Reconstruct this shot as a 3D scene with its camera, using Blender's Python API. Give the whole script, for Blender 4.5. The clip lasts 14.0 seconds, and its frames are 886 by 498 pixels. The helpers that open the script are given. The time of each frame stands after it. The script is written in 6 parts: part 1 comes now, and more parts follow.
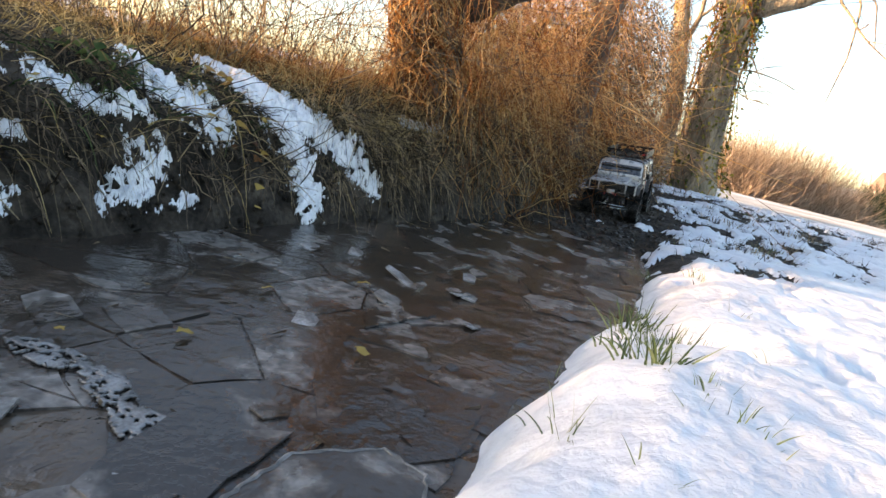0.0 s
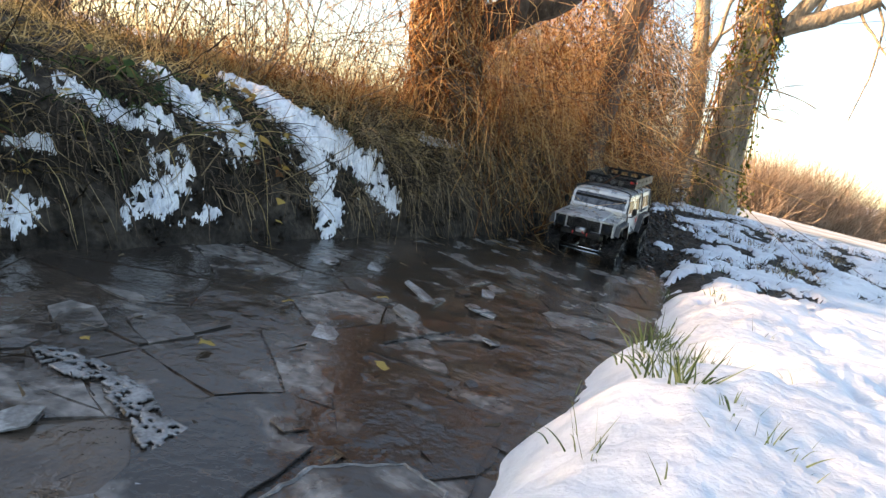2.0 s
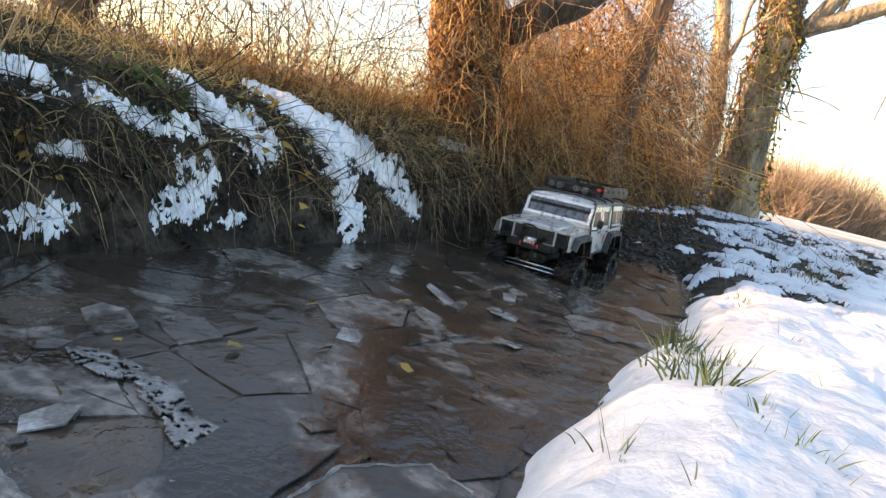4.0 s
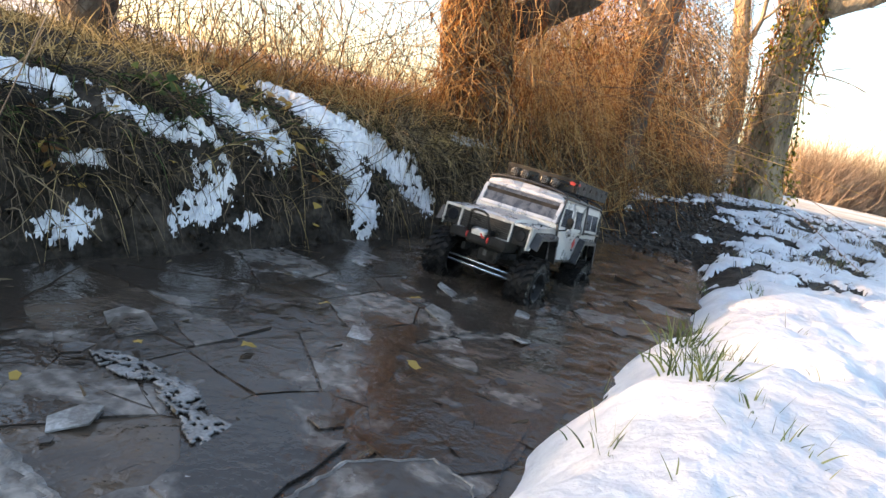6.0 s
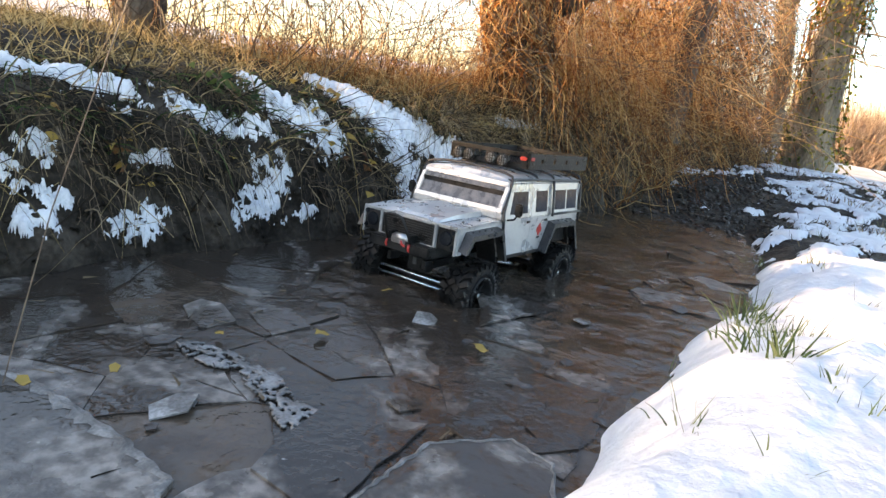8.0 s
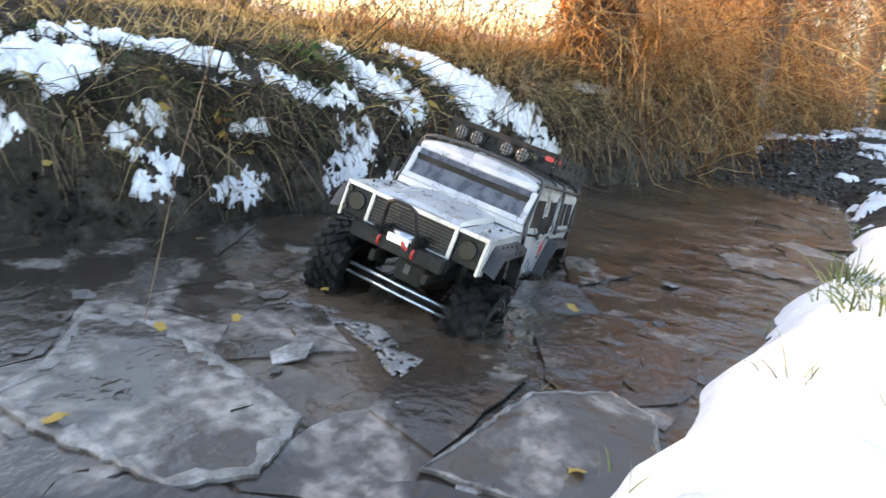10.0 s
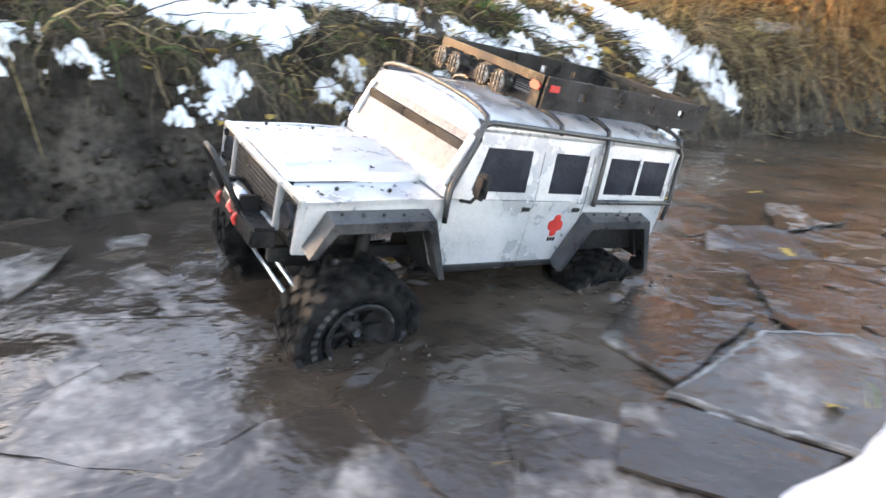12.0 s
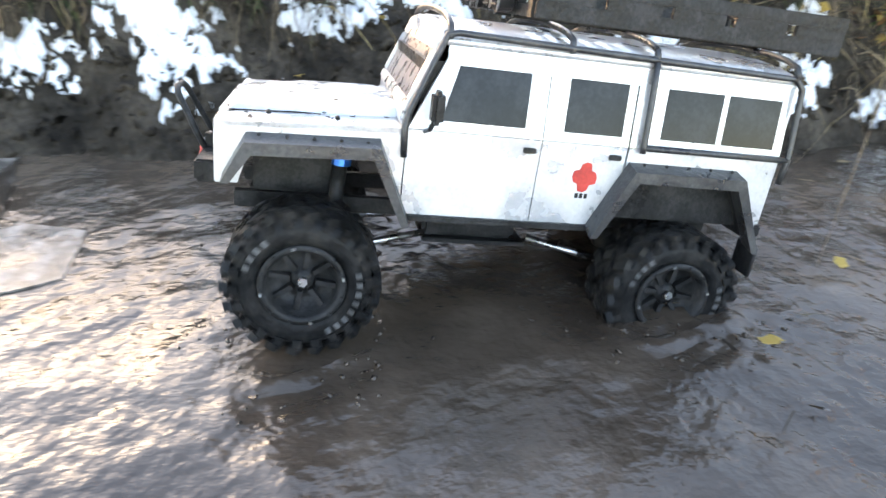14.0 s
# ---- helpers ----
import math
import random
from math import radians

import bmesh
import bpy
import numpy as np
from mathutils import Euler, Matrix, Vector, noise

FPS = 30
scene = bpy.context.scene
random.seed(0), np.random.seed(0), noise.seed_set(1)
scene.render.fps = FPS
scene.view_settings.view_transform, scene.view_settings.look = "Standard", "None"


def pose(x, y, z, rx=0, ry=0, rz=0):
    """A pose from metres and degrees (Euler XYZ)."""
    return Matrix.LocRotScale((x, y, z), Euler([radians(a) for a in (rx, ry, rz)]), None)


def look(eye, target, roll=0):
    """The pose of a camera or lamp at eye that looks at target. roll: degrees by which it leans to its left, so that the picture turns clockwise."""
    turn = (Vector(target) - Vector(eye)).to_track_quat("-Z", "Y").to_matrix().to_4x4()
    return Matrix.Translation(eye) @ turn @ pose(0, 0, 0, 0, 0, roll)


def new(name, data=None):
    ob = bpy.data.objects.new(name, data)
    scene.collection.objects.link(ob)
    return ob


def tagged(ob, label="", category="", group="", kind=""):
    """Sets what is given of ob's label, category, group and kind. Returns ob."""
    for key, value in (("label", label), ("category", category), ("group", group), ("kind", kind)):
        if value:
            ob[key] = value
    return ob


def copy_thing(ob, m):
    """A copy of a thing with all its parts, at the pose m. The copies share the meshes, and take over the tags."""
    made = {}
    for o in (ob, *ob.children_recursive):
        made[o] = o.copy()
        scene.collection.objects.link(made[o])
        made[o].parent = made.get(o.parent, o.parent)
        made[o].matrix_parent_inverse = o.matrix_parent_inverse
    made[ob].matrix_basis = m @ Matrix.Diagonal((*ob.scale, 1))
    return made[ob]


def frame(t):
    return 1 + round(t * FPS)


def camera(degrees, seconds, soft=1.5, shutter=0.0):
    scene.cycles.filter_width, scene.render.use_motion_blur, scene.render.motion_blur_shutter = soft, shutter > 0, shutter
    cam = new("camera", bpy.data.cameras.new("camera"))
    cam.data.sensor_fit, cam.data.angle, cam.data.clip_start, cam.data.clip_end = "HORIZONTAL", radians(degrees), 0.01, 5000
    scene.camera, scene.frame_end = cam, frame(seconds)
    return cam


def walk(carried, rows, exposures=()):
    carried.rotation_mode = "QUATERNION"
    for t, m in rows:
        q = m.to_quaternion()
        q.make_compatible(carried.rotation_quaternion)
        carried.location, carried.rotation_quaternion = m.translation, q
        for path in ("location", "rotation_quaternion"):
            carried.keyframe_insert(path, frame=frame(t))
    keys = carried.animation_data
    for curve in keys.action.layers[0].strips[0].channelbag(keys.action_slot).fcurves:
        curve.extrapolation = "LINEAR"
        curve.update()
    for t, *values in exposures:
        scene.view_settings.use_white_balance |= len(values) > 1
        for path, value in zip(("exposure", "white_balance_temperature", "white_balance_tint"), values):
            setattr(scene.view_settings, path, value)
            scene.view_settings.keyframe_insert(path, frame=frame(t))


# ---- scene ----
cam = camera(71.0, 14.0, soft=1.45, shutter=0.5)
PATH = [
    (0, (0.1774, -0.1958, 0.3262), (-0.4347, 1.6607, -0.0968), 13.53),
    (0.5, (0.1824, -0.1865, 0.3282), (-0.409, 1.683, -0.0662), 13.30),
    (1, (0.1785, -0.1887, 0.3296), (-0.4238, 1.6758, -0.0713), 12.10),
    (1.5, (0.1751, -0.1933, 0.3262), (-0.4689, 1.6596, -0.0637), 12.79),
    (2, (0.1728, -0.1986, 0.3233), (-0.5018, 1.6447, -0.0606), 13.75),
    (2.5, (0.171, -0.2013, 0.3218), (-0.515, 1.6401, -0.0506), 14.08),
    (3, (0.1668, -0.2018, 0.3194), (-0.5281, 1.6349, -0.0597), 13.65),
    (3.5, (0.1668, -0.2031, 0.3182), (-0.5464, 1.6267, -0.0602), 13.33),
    (5.8, (0.192, -0.2206, 0.3397), (-0.5943, 1.5704, -0.0777), 12.66),
    (6, (0.1939, -0.2175, 0.3422), (-0.589, 1.5729, -0.084), 11.96),
    (6.5, (0.1833, -0.2288, 0.3467), (-0.6202, 1.5428, -0.1181), 10.47),
    (7, (0.1742, -0.2348, 0.3431), (-0.6568, 1.5232, -0.1247), 9.79),
    (9.3, (0.1496, -0.2645, 0.3417), (-0.7919, 1.4062, -0.2259), 8.23),
    (9.5, (0.1456, -0.2684, 0.3354), (-0.8124, 1.3906, -0.2391), 7.97),
    (10, (0.1479, -0.2841, 0.3264), (-0.8741, 1.3225, -0.2856), 7.60),
    (10.5, (0.1403, -0.311, 0.3185), (-0.9794, 1.202, -0.3577), 7.66),
    (11, (0.1353, -0.313, 0.3112), (-1.0279, 1.1573, -0.3853), 6.43),
    (11.5, (0.122, -0.3249, 0.3123), (-1.0615, 1.1187, -0.4055), 6.07),
    (12, (0.0931, -0.3626, 0.2936), (-1.2106, 0.9524, -0.4621), 3.57),
    (12.5, (-0.0022, -0.4009, 0.2761), (-1.4348, 0.7589, -0.5), 2.92),
    (13, (-0.0012, -0.4063, 0.2778), (-1.5667, 0.4956, -0.5801), 2.22),
    (13.5, (0.0053, -0.4126, 0.2783), (-1.6625, 0.2589, -0.5978), 2.95),
    (14, (0.0124, -0.4326, 0.325), (-1.6773, -0.0561, -0.6766), 0.04),
]
walk(cam, [(t, look(eye, aim, lean)) for t, eye, aim, lean in PATH],
     exposures=((0, 1.96, 6920, 14.5), (7, 2.16, 6960, 15), (9.5, 2.67, 7130, 16), (11, 3.22, 7680, 19.5), (12, 3.48, 7820, 20.5), (12.5, 3.63, 7820, 20.5), (14, 3.57, 7600, 18.5)))

# ---- world and sun ----
SUN_DIR = Vector((-0.88, -0.40, 0.20)).normalized()      # towards the sun
world = bpy.data.worlds.new("sky")
scene.world = world
world.use_nodes = True
wn = world.node_tree
sky = wn.nodes.new("ShaderNodeTexSky")
sky.sky_type = "NISHITA"
sky.sun_disc = False
sky.sun_elevation = math.asin(SUN_DIR.z)
sky.sun_rotation = math.atan2(SUN_DIR.x, SUN_DIR.y)
sky.air_density, sky.dust_density = 1.0, 1.25
sky.ozone_density = 1.1
wn.links.new(sky.outputs[0], wn.nodes["Background"].inputs[0])
wn.nodes["Background"].inputs[1].default_value = 0.15
scene.view_settings.exposure = 0.0
sun_data = bpy.data.lights.new("sun", "SUN")
sun_data.energy, sun_data.angle, sun_data.color = 5.0, radians(0.6), (1.0, 0.64, 0.34)
sun = new("sun", sun_data)
sun.matrix_world = look((0, 0, 5), Vector((0, 0, 5)) - SUN_DIR)


# ---- materials ----
def material(name, colors, scale=20.0, rough=0.6, bump=0.0, bump_scale=None, metal=0.0, detail=6.0,
             fine=None, island=0.0, obj_rand=0.0, rough_var=0.0, trans=0.0, coat=0.0, stretch=None, spec=0.5, placed=False):
    """A noise-mixed surface: colours blended at two scales, with relief and uneven gloss."""
    m = bpy.data.materials.new(name)
    m.use_nodes = True
    nt = m.node_tree
    N, L = nt.nodes, nt.links
    b = N["Principled BSDF"]
    tc = N.new("ShaderNodeTexCoord")
    vec = N.new("ShaderNodeNewGeometry").outputs["Position"] if placed else tc.outputs["Object"]
    if stretch:
        mp = N.new("ShaderNodeMapping")
        mp.inputs["Scale"].default_value = stretch
        L.new(vec, mp.inputs[0])
        vec = mp.outputs[0]
    n1 = N.new("ShaderNodeTexNoise")
    n1.inputs["Scale"].default_value, n1.inputs["Detail"].default_value = scale, detail
    L.new(vec, n1.inputs["Vector"])
    ramp = N.new("ShaderNodeValToRGB")
    els = ramp.color_ramp.elements
    els[0].position, els[1].position = 0.32, 0.68
    els[0].color, els[1].color = (*colors[0], 1), (*colors[-1], 1)
    for i, c in enumerate(colors[1:-1]):
        e = els.new(0.32 + 0.36 * (i + 1) / (len(colors) - 1))
        e.color = (*c, 1)
    n2 = N.new("ShaderNodeTexNoise")
    n2.inputs["Scale"].default_value, n2.inputs["Detail"].default_value = fine or scale * 9, 4
    L.new(vec, n2.inputs["Vector"])
    add = N.new("ShaderNodeMath")
    add.operation = "MULTIPLY_ADD"
    add.inputs[1].default_value = 0.45
    L.new(n2.outputs[0], add.inputs[0])
    sub = N.new("ShaderNodeMath")
    sub.operation = "SUBTRACT"
    sub.inputs[1].default_value = 0.225
    L.new(n1.outputs[0], sub.inputs[0])
    L.new(sub.outputs[0], add.inputs[2])
    fac = add.outputs[0]
    if island or obj_rand:
        src = N.new("ShaderNodeNewGeometry").outputs["Random Per Island"] if island else N.new("ShaderNodeObjectInfo").outputs["Random"]
        mr = N.new("ShaderNodeMath")
        mr.operation = "MULTIPLY_ADD"
        k = island or obj_rand
        mr.inputs[1].default_value = k
        L.new(src, mr.inputs[0])
        s2 = N.new("ShaderNodeMath")
        s2.operation = "SUBTRACT"
        s2.inputs[1].default_value = k / 2
        L.new(fac, s2.inputs[0])
        L.new(s2.outputs[0], mr.inputs[2])
        fac = mr.outputs[0]
    L.new(fac, ramp.inputs[0])
    L.new(ramp.outputs[0], b.inputs["Base Color"])
    b.inputs["Roughness"].default_value = rough
    b.inputs["Metallic"].default_value = metal
    b.inputs["Specular IOR Level"].default_value = spec
    if coat:
        b.inputs["Coat Weight"].default_value, b.inputs["Coat Roughness"].default_value = coat, 0.08
    if trans:
        b.inputs["Subsurface Weight"].default_value = trans
        b.inputs["Subsurface Radius"].default_value = (0.02, 0.02, 0.025)
        b.inputs["Subsurface Scale"].default_value = 0.5
    if rough_var:
        rr = N.new("ShaderNodeMapRange")
        rr.inputs[3].default_value, rr.inputs[4].default_value = max(0.02, rough - rough_var), rough + rough_var
        rr.inputs[1].default_value, rr.inputs[2].default_value = 0.35, 0.65
        L.new(n1.outputs[0], rr.inputs[0])
        L.new(rr.outputs[0], b.inputs["Roughness"])
    if bump:
        bp = N.new("ShaderNodeBump")
        bp.inputs["Strength"].default_value, bp.inputs["Distance"].default_value = 1.0, bump
        n3 = N.new("ShaderNodeTexNoise")
        n3.inputs["Scale"].default_value, n3.inputs["Detail"].default_value = bump_scale or scale * 3, 6
        L.new(vec, n3.inputs["Vector"])
        L.new(n3.outputs[0], bp.inputs["Height"])
        L.new(bp.outputs[0], b.inputs["Normal"])
    return m


def blade_material(name, colors, island=0.8, see=0.35):
    """Grass, leaf and stem: dull, partly lit through."""
    m = material(name, colors, scale=6.0, rough=0.7, island=island, spec=0.25)
    nt = m.node_tree
    out, b = nt.nodes["Material Output"], nt.nodes["Principled BSDF"]
    tr = nt.nodes.new("ShaderNodeBsdfTranslucent")
    mix = nt.nodes.new("ShaderNodeMixShader")
    mix.inputs[0].default_value = see
    col = b.inputs["Base Color"].links[0].from_socket
    nt.links.new(col, tr.inputs[0])
    nt.links.new(b.outputs[0], mix.inputs[1])
    nt.links.new(tr.outputs[0], mix.inputs[2])
    nt.links.new(mix.outputs[0], out.inputs[0])
    return m


MUD = material("wet_mud", [(0.012, 0.009, 0.007), (0.03, 0.023, 0.018), (0.065, 0.05, 0.038)], 14, 0.55, 0.012, 60, rough_var=0.25)
SOIL = material("dark_soil", [(0.012, 0.0095, 0.007), (0.034, 0.0275, 0.021), (0.08, 0.065, 0.05)], 11, 0.7, 0.02, 45, spec=0.12)
SNOW = material("snow", [(0.52, 0.55, 0.60), (0.62, 0.645, 0.685), (0.71, 0.73, 0.76)], 5, 0.55, 0.012, 34, trans=0.2)
SNOW_PATCH = material("granular_snow", [(0.6, 0.62, 0.66), (0.76, 0.77, 0.8), (0.85, 0.85, 0.87)], 25, 0.6, 0.006, 120, trans=0.15)
WATER = material("muddy_water", [(0.030, 0.022, 0.016), (0.052, 0.039, 0.029), (0.095, 0.071, 0.052)], 3.0, 0.035, 0.016, 12, detail=2, fine=16, rough_var=0.02, placed=True)


def ice_material(name, wet, frost, cover):
    """Puddle ice: clear, dark and glossy where wet, dull grey with fine grain where frosted."""
    m = material(name, [wet, wet], 7, 0.1, obj_rand=0.1, placed=True)
    nt = m.node_tree
    N, L = nt.nodes, nt.links
    b = N["Principled BSDF"]
    pos = N.new("ShaderNodeNewGeometry").outputs["Position"]

    def noise(scale, detail, twist=0.0):
        n = N.new("ShaderNodeTexNoise")
        n.inputs["Scale"].default_value, n.inputs["Detail"].default_value, n.inputs["Distortion"].default_value = scale, detail, twist
        L.new(pos, n.inputs["Vector"])
        return n.outputs[0]

    def span(v, a0, a1, b0, b1):
        r = N.new("ShaderNodeMapRange")
        for i, q in enumerate((a0, a1, b0, b1)):
            r.inputs[i + 1].default_value = q
        L.new(v, r.inputs[0])
        return r.outputs[0]

    def calc(op, p, q):
        n = N.new("ShaderNodeMath")
        n.operation = op
        for i, k in enumerate((p, q)):
            if isinstance(k, float):
                n.inputs[i].default_value = k
            else:
                L.new(k, n.inputs[i])
        return n.outputs[0]

    patch = noise(9, 8, 0.4)
    rnd = span(N.new("ShaderNodeObjectInfo").outputs["Random"], 0, 1, -0.07, 0.07)
    mask = span(calc("ADD", patch, rnd), 0.56 - cover, 0.66 - cover, 0, 1)
    grain = span(noise(60, 6), 0.38, 0.64, 0.15, 1)
    mix = N.new("ShaderNodeMix")
    mix.data_type = "RGBA"
    mix.inputs["A"].default_value, mix.inputs["B"].default_value = (*wet, 1), (*frost, 1)
    L.new(calc("MULTIPLY", mask, grain), mix.inputs["Factor"])
    L.new(mix.outputs["Result"], b.inputs["Base Color"])
    L.new(calc("ADD", span(mask, 0, 1, 0.06, 0.26), span(noise(24, 4), 0.35, 0.65, 0.0, 0.14)), b.inputs["Roughness"])
    big, fine = N.new("ShaderNodeBump"), N.new("ShaderNodeBump")
    big.inputs["Distance"].default_value, fine.inputs["Distance"].default_value = 0.005, 0.0009
    L.new(noise(15, 4, 0.3), big.inputs["Height"])
    L.new(noise(110, 3), fine.inputs["Height"])
    L.new(big.outputs[0], fine.inputs["Normal"])
    L.new(fine.outputs[0], b.inputs["Normal"])
    return m


ICE = ice_material("grey_ice", (0.036, 0.028, 0.022), (0.25, 0.222, 0.195), 0.05)
ICE_EDGE = material("clear_ice", [(0.08, 0.076, 0.07), (0.18, 0.175, 0.165), (0.36, 0.355, 0.345)], 22, 0.2, 0.002, 60)
CRUST = material("thawed_crust", [(0.08, 0.076, 0.072), (0.16, 0.155, 0.15), (0.27, 0.265, 0.26)], 30, 0.25, 0.002, 60)
PALE_ICE = ice_material("pale_ice", (0.055, 0.046, 0.038), (0.28, 0.255, 0.225), 0.08)
# light refracted in broken ice edges, painted as a paler colour
EDGE_LIGHT = material("ice_edge_light", [(0.08, 0.074, 0.066), (0.155, 0.145, 0.132), (0.28, 0.27, 0.25)], 40, 0.4, 0.002, 90)
DRY_GRASS = blade_material("dry_grass", [(0.14, 0.10, 0.04), (0.34, 0.24, 0.095), (0.56, 0.42, 0.2)])
# dead matted grass, with the shade on the bank darkened into its colours
SHADED_GRASS = blade_material("shaded_matted_grass", [(0.014, 0.011, 0.008), (0.04, 0.030, 0.019), (0.17, 0.13, 0.08)])
GREEN_GRASS = blade_material("green_grass", [(0.018, 0.035, 0.009), (0.04, 0.075, 0.02), (0.09, 0.12, 0.04)])
STEM = blade_material("dead_stems", [(0.24, 0.09, 0.025), (0.58, 0.29, 0.09), (0.78, 0.54, 0.25)], see=0.45)
TUFT_GRASS = blade_material("fresh_grass", [(0.05, 0.075, 0.022), (0.11, 0.155, 0.05), (0.22, 0.25, 0.11)])
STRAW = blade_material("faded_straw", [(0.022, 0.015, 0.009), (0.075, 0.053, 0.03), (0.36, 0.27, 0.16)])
IVY_DARK = blade_material("dull_ivy", [(0.025, 0.026, 0.014), (0.07, 0.062, 0.035), (0.16, 0.13, 0.08)], see=0.25)
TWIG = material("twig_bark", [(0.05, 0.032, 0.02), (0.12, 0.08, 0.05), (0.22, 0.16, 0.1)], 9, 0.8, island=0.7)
BARK = material("rough_bark", [(0.022, 0.016, 0.011), (0.075, 0.055, 0.038), (0.17, 0.135, 0.098)], 9, 0.85, 0.03, 34, stretch=(1, 1, 0.3))
# bark of the two far trees: low sunlight is lightened into the colour
SUNLIT_BARK = material("sunlit_bark", [(0.07, 0.055, 0.038), (0.20, 0.16, 0.11), (0.36, 0.30, 0.21)], 7, 0.85, 0.03, 26, stretch=(1, 1, 0.3))
LEAF = blade_material("ivy_leaf", [(0.05, 0.07, 0.015), (0.14, 0.15, 0.035), (0.34, 0.28, 0.06)], see=0.4)
DEAD_LEAF = blade_material("fallen_leaf", [(0.10, 0.045, 0.02), (0.22, 0.11, 0.05), (0.4, 0.27, 0.07)], see=0.2)
# far twigs: hazy distance light is lightened into these colours
HAZED_BUSH = blade_material("hazed_far_twigs", [(0.26, 0.185, 0.13), (0.40, 0.30, 0.225), (0.52, 0.41, 0.32)], see=0.3)
FAR_GREEN = blade_material("far_evergreen", [(0.015, 0.03, 0.02), (0.03, 0.05, 0.03), (0.05, 0.07, 0.04)], see=0.1)
FAR_FIELD = material("far_pasture", [(0.24, 0.22, 0.18), (0.46, 0.45, 0.43), (0.62, 0.63, 0.65)], 0.5, 0.9)
# vehicle
PAINT = material("silver_paint", [(0.36, 0.365, 0.37), (0.46, 0.465, 0.47), (0.53, 0.53, 0.53)], 34, 0.34, 0.0004, 140, metal=0.45, rough_var=0.12, coat=0.35)
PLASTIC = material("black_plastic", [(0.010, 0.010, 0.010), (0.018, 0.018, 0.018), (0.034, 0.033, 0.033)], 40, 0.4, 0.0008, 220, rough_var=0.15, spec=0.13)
GREY_PLASTIC = material("grey_flare_plastic", [(0.012, 0.012, 0.013), (0.024, 0.024, 0.025), (0.05, 0.048, 0.046)], 40, 0.4, 0.0006, 200, rough_var=0.15)
RUBBER = material("wet_rubber", [(0.006, 0.006, 0.006), (0.012, 0.012, 0.012), (0.028, 0.026, 0.024)], 40, 0.3, 0.001, 200, rough_var=0.12, spec=0.08)
GLASS = material("smoked_window", [(0.008, 0.009, 0.012), (0.012, 0.014, 0.018), (0.022, 0.025, 0.03)], 30, 0.1, rough_var=0.05, spec=0.14)
SCREEN = material("windscreen_glass", [(0.035, 0.042, 0.056), (0.055, 0.066, 0.086), (0.10, 0.115, 0.14)], 60, 0.3, rough_var=0.1, spec=0.4)
STEEL = material("steel", [(0.35, 0.35, 0.36), (0.5, 0.5, 0.5), (0.6, 0.6, 0.6)], 60, 0.3, metal=1.0, rough_var=0.1)
LINK = material("anodised_link", [(0.45, 0.55, 0.62), (0.62, 0.72, 0.78), (0.8, 0.86, 0.88)], 30, 0.25, metal=0.8)
RED = material("red_plastic", [(0.30, 0.016, 0.012), (0.44, 0.028, 0.02), (0.54, 0.05, 0.04)], 40, 0.4)
BLUE = material("blue_anodised", [(0.01, 0.09, 0.4), (0.02, 0.16, 0.6), (0.03, 0.22, 0.7)], 40, 0.3, metal=0.6)
LENS = material("lamp_lens", [(0.10, 0.10, 0.10), (0.18, 0.18, 0.18), (0.28, 0.28, 0.28)], 200, 0.2)
PALE = material("pale_marking", [(0.03, 0.03, 0.03), (0.06, 0.06, 0.06), (0.1, 0.1, 0.1)], 40, 0.5)
WALL = material("house_wall", [(0.5, 0.45, 0.38), (0.6, 0.55, 0.48), (0.68, 0.62, 0.55)], 2, 0.9)
ROOF = material("roof_tiles", [(0.16, 0.10, 0.08), (0.22, 0.14, 0.11), (0.28, 0.2, 0.16)], 2, 0.9)


# ---- mesh helpers ----
def part(name, bm, mat, parent=None, label="", bevel=0.0, smooth=False):
    """Links a bmesh as one mesh object under a thing or a part."""
    if bevel:
        bmesh.ops.bevel(bm, geom=[e for e in bm.edges if len(e.link_faces) == 2 and e.calc_face_angle(0) > 0.5],
                        offset=bevel, segments=2, affect="EDGES", clamp_overlap=True)
    bmesh.ops.recalc_face_normals(bm, faces=bm.faces)
    me = bpy.data.meshes.new(name)
    bm.to_mesh(me)
    bm.free()
    me.materials.append(mat)
    if smooth:
        for p in me.polygons:
            p.use_smooth = True
    ob = new(name, me)
    ob.parent = parent
    if label:
        ob["label"] = label
    return ob


def raw(name, verts, faces, mat, parent=None, smooth=False):
    """A mesh object from arrays of places and of equal-sided faces."""
    verts, faces = np.asarray(verts, np.float32), np.asarray(faces, np.int32)
    me = bpy.data.meshes.new(name)
    me.vertices.add(len(verts))
    me.vertices.foreach_set("co", verts.ravel())
    k = faces.shape[1]
    me.loops.add(faces.size)
    me.loops.foreach_set("vertex_index", faces.ravel())
    me.polygons.add(len(faces))
    me.polygons.foreach_set("loop_start", np.arange(0, faces.size, k, dtype=np.int32))
    if smooth:
        me.polygons.foreach_set("use_smooth", np.ones(len(faces), bool))
    me.update(calc_edges=True)
    me.materials.append(mat)
    ob = new(name, me)
    ob.parent = parent
    return ob


def box(bm, c, s, m=None):
    """Adds a box with centre c and size s to bm."""
    r = bmesh.ops.create_cube(bm, size=1, matrix=(m or Matrix()) @ Matrix.Translation(c) @ Matrix.Diagonal((*s, 1)))
    return r["verts"]


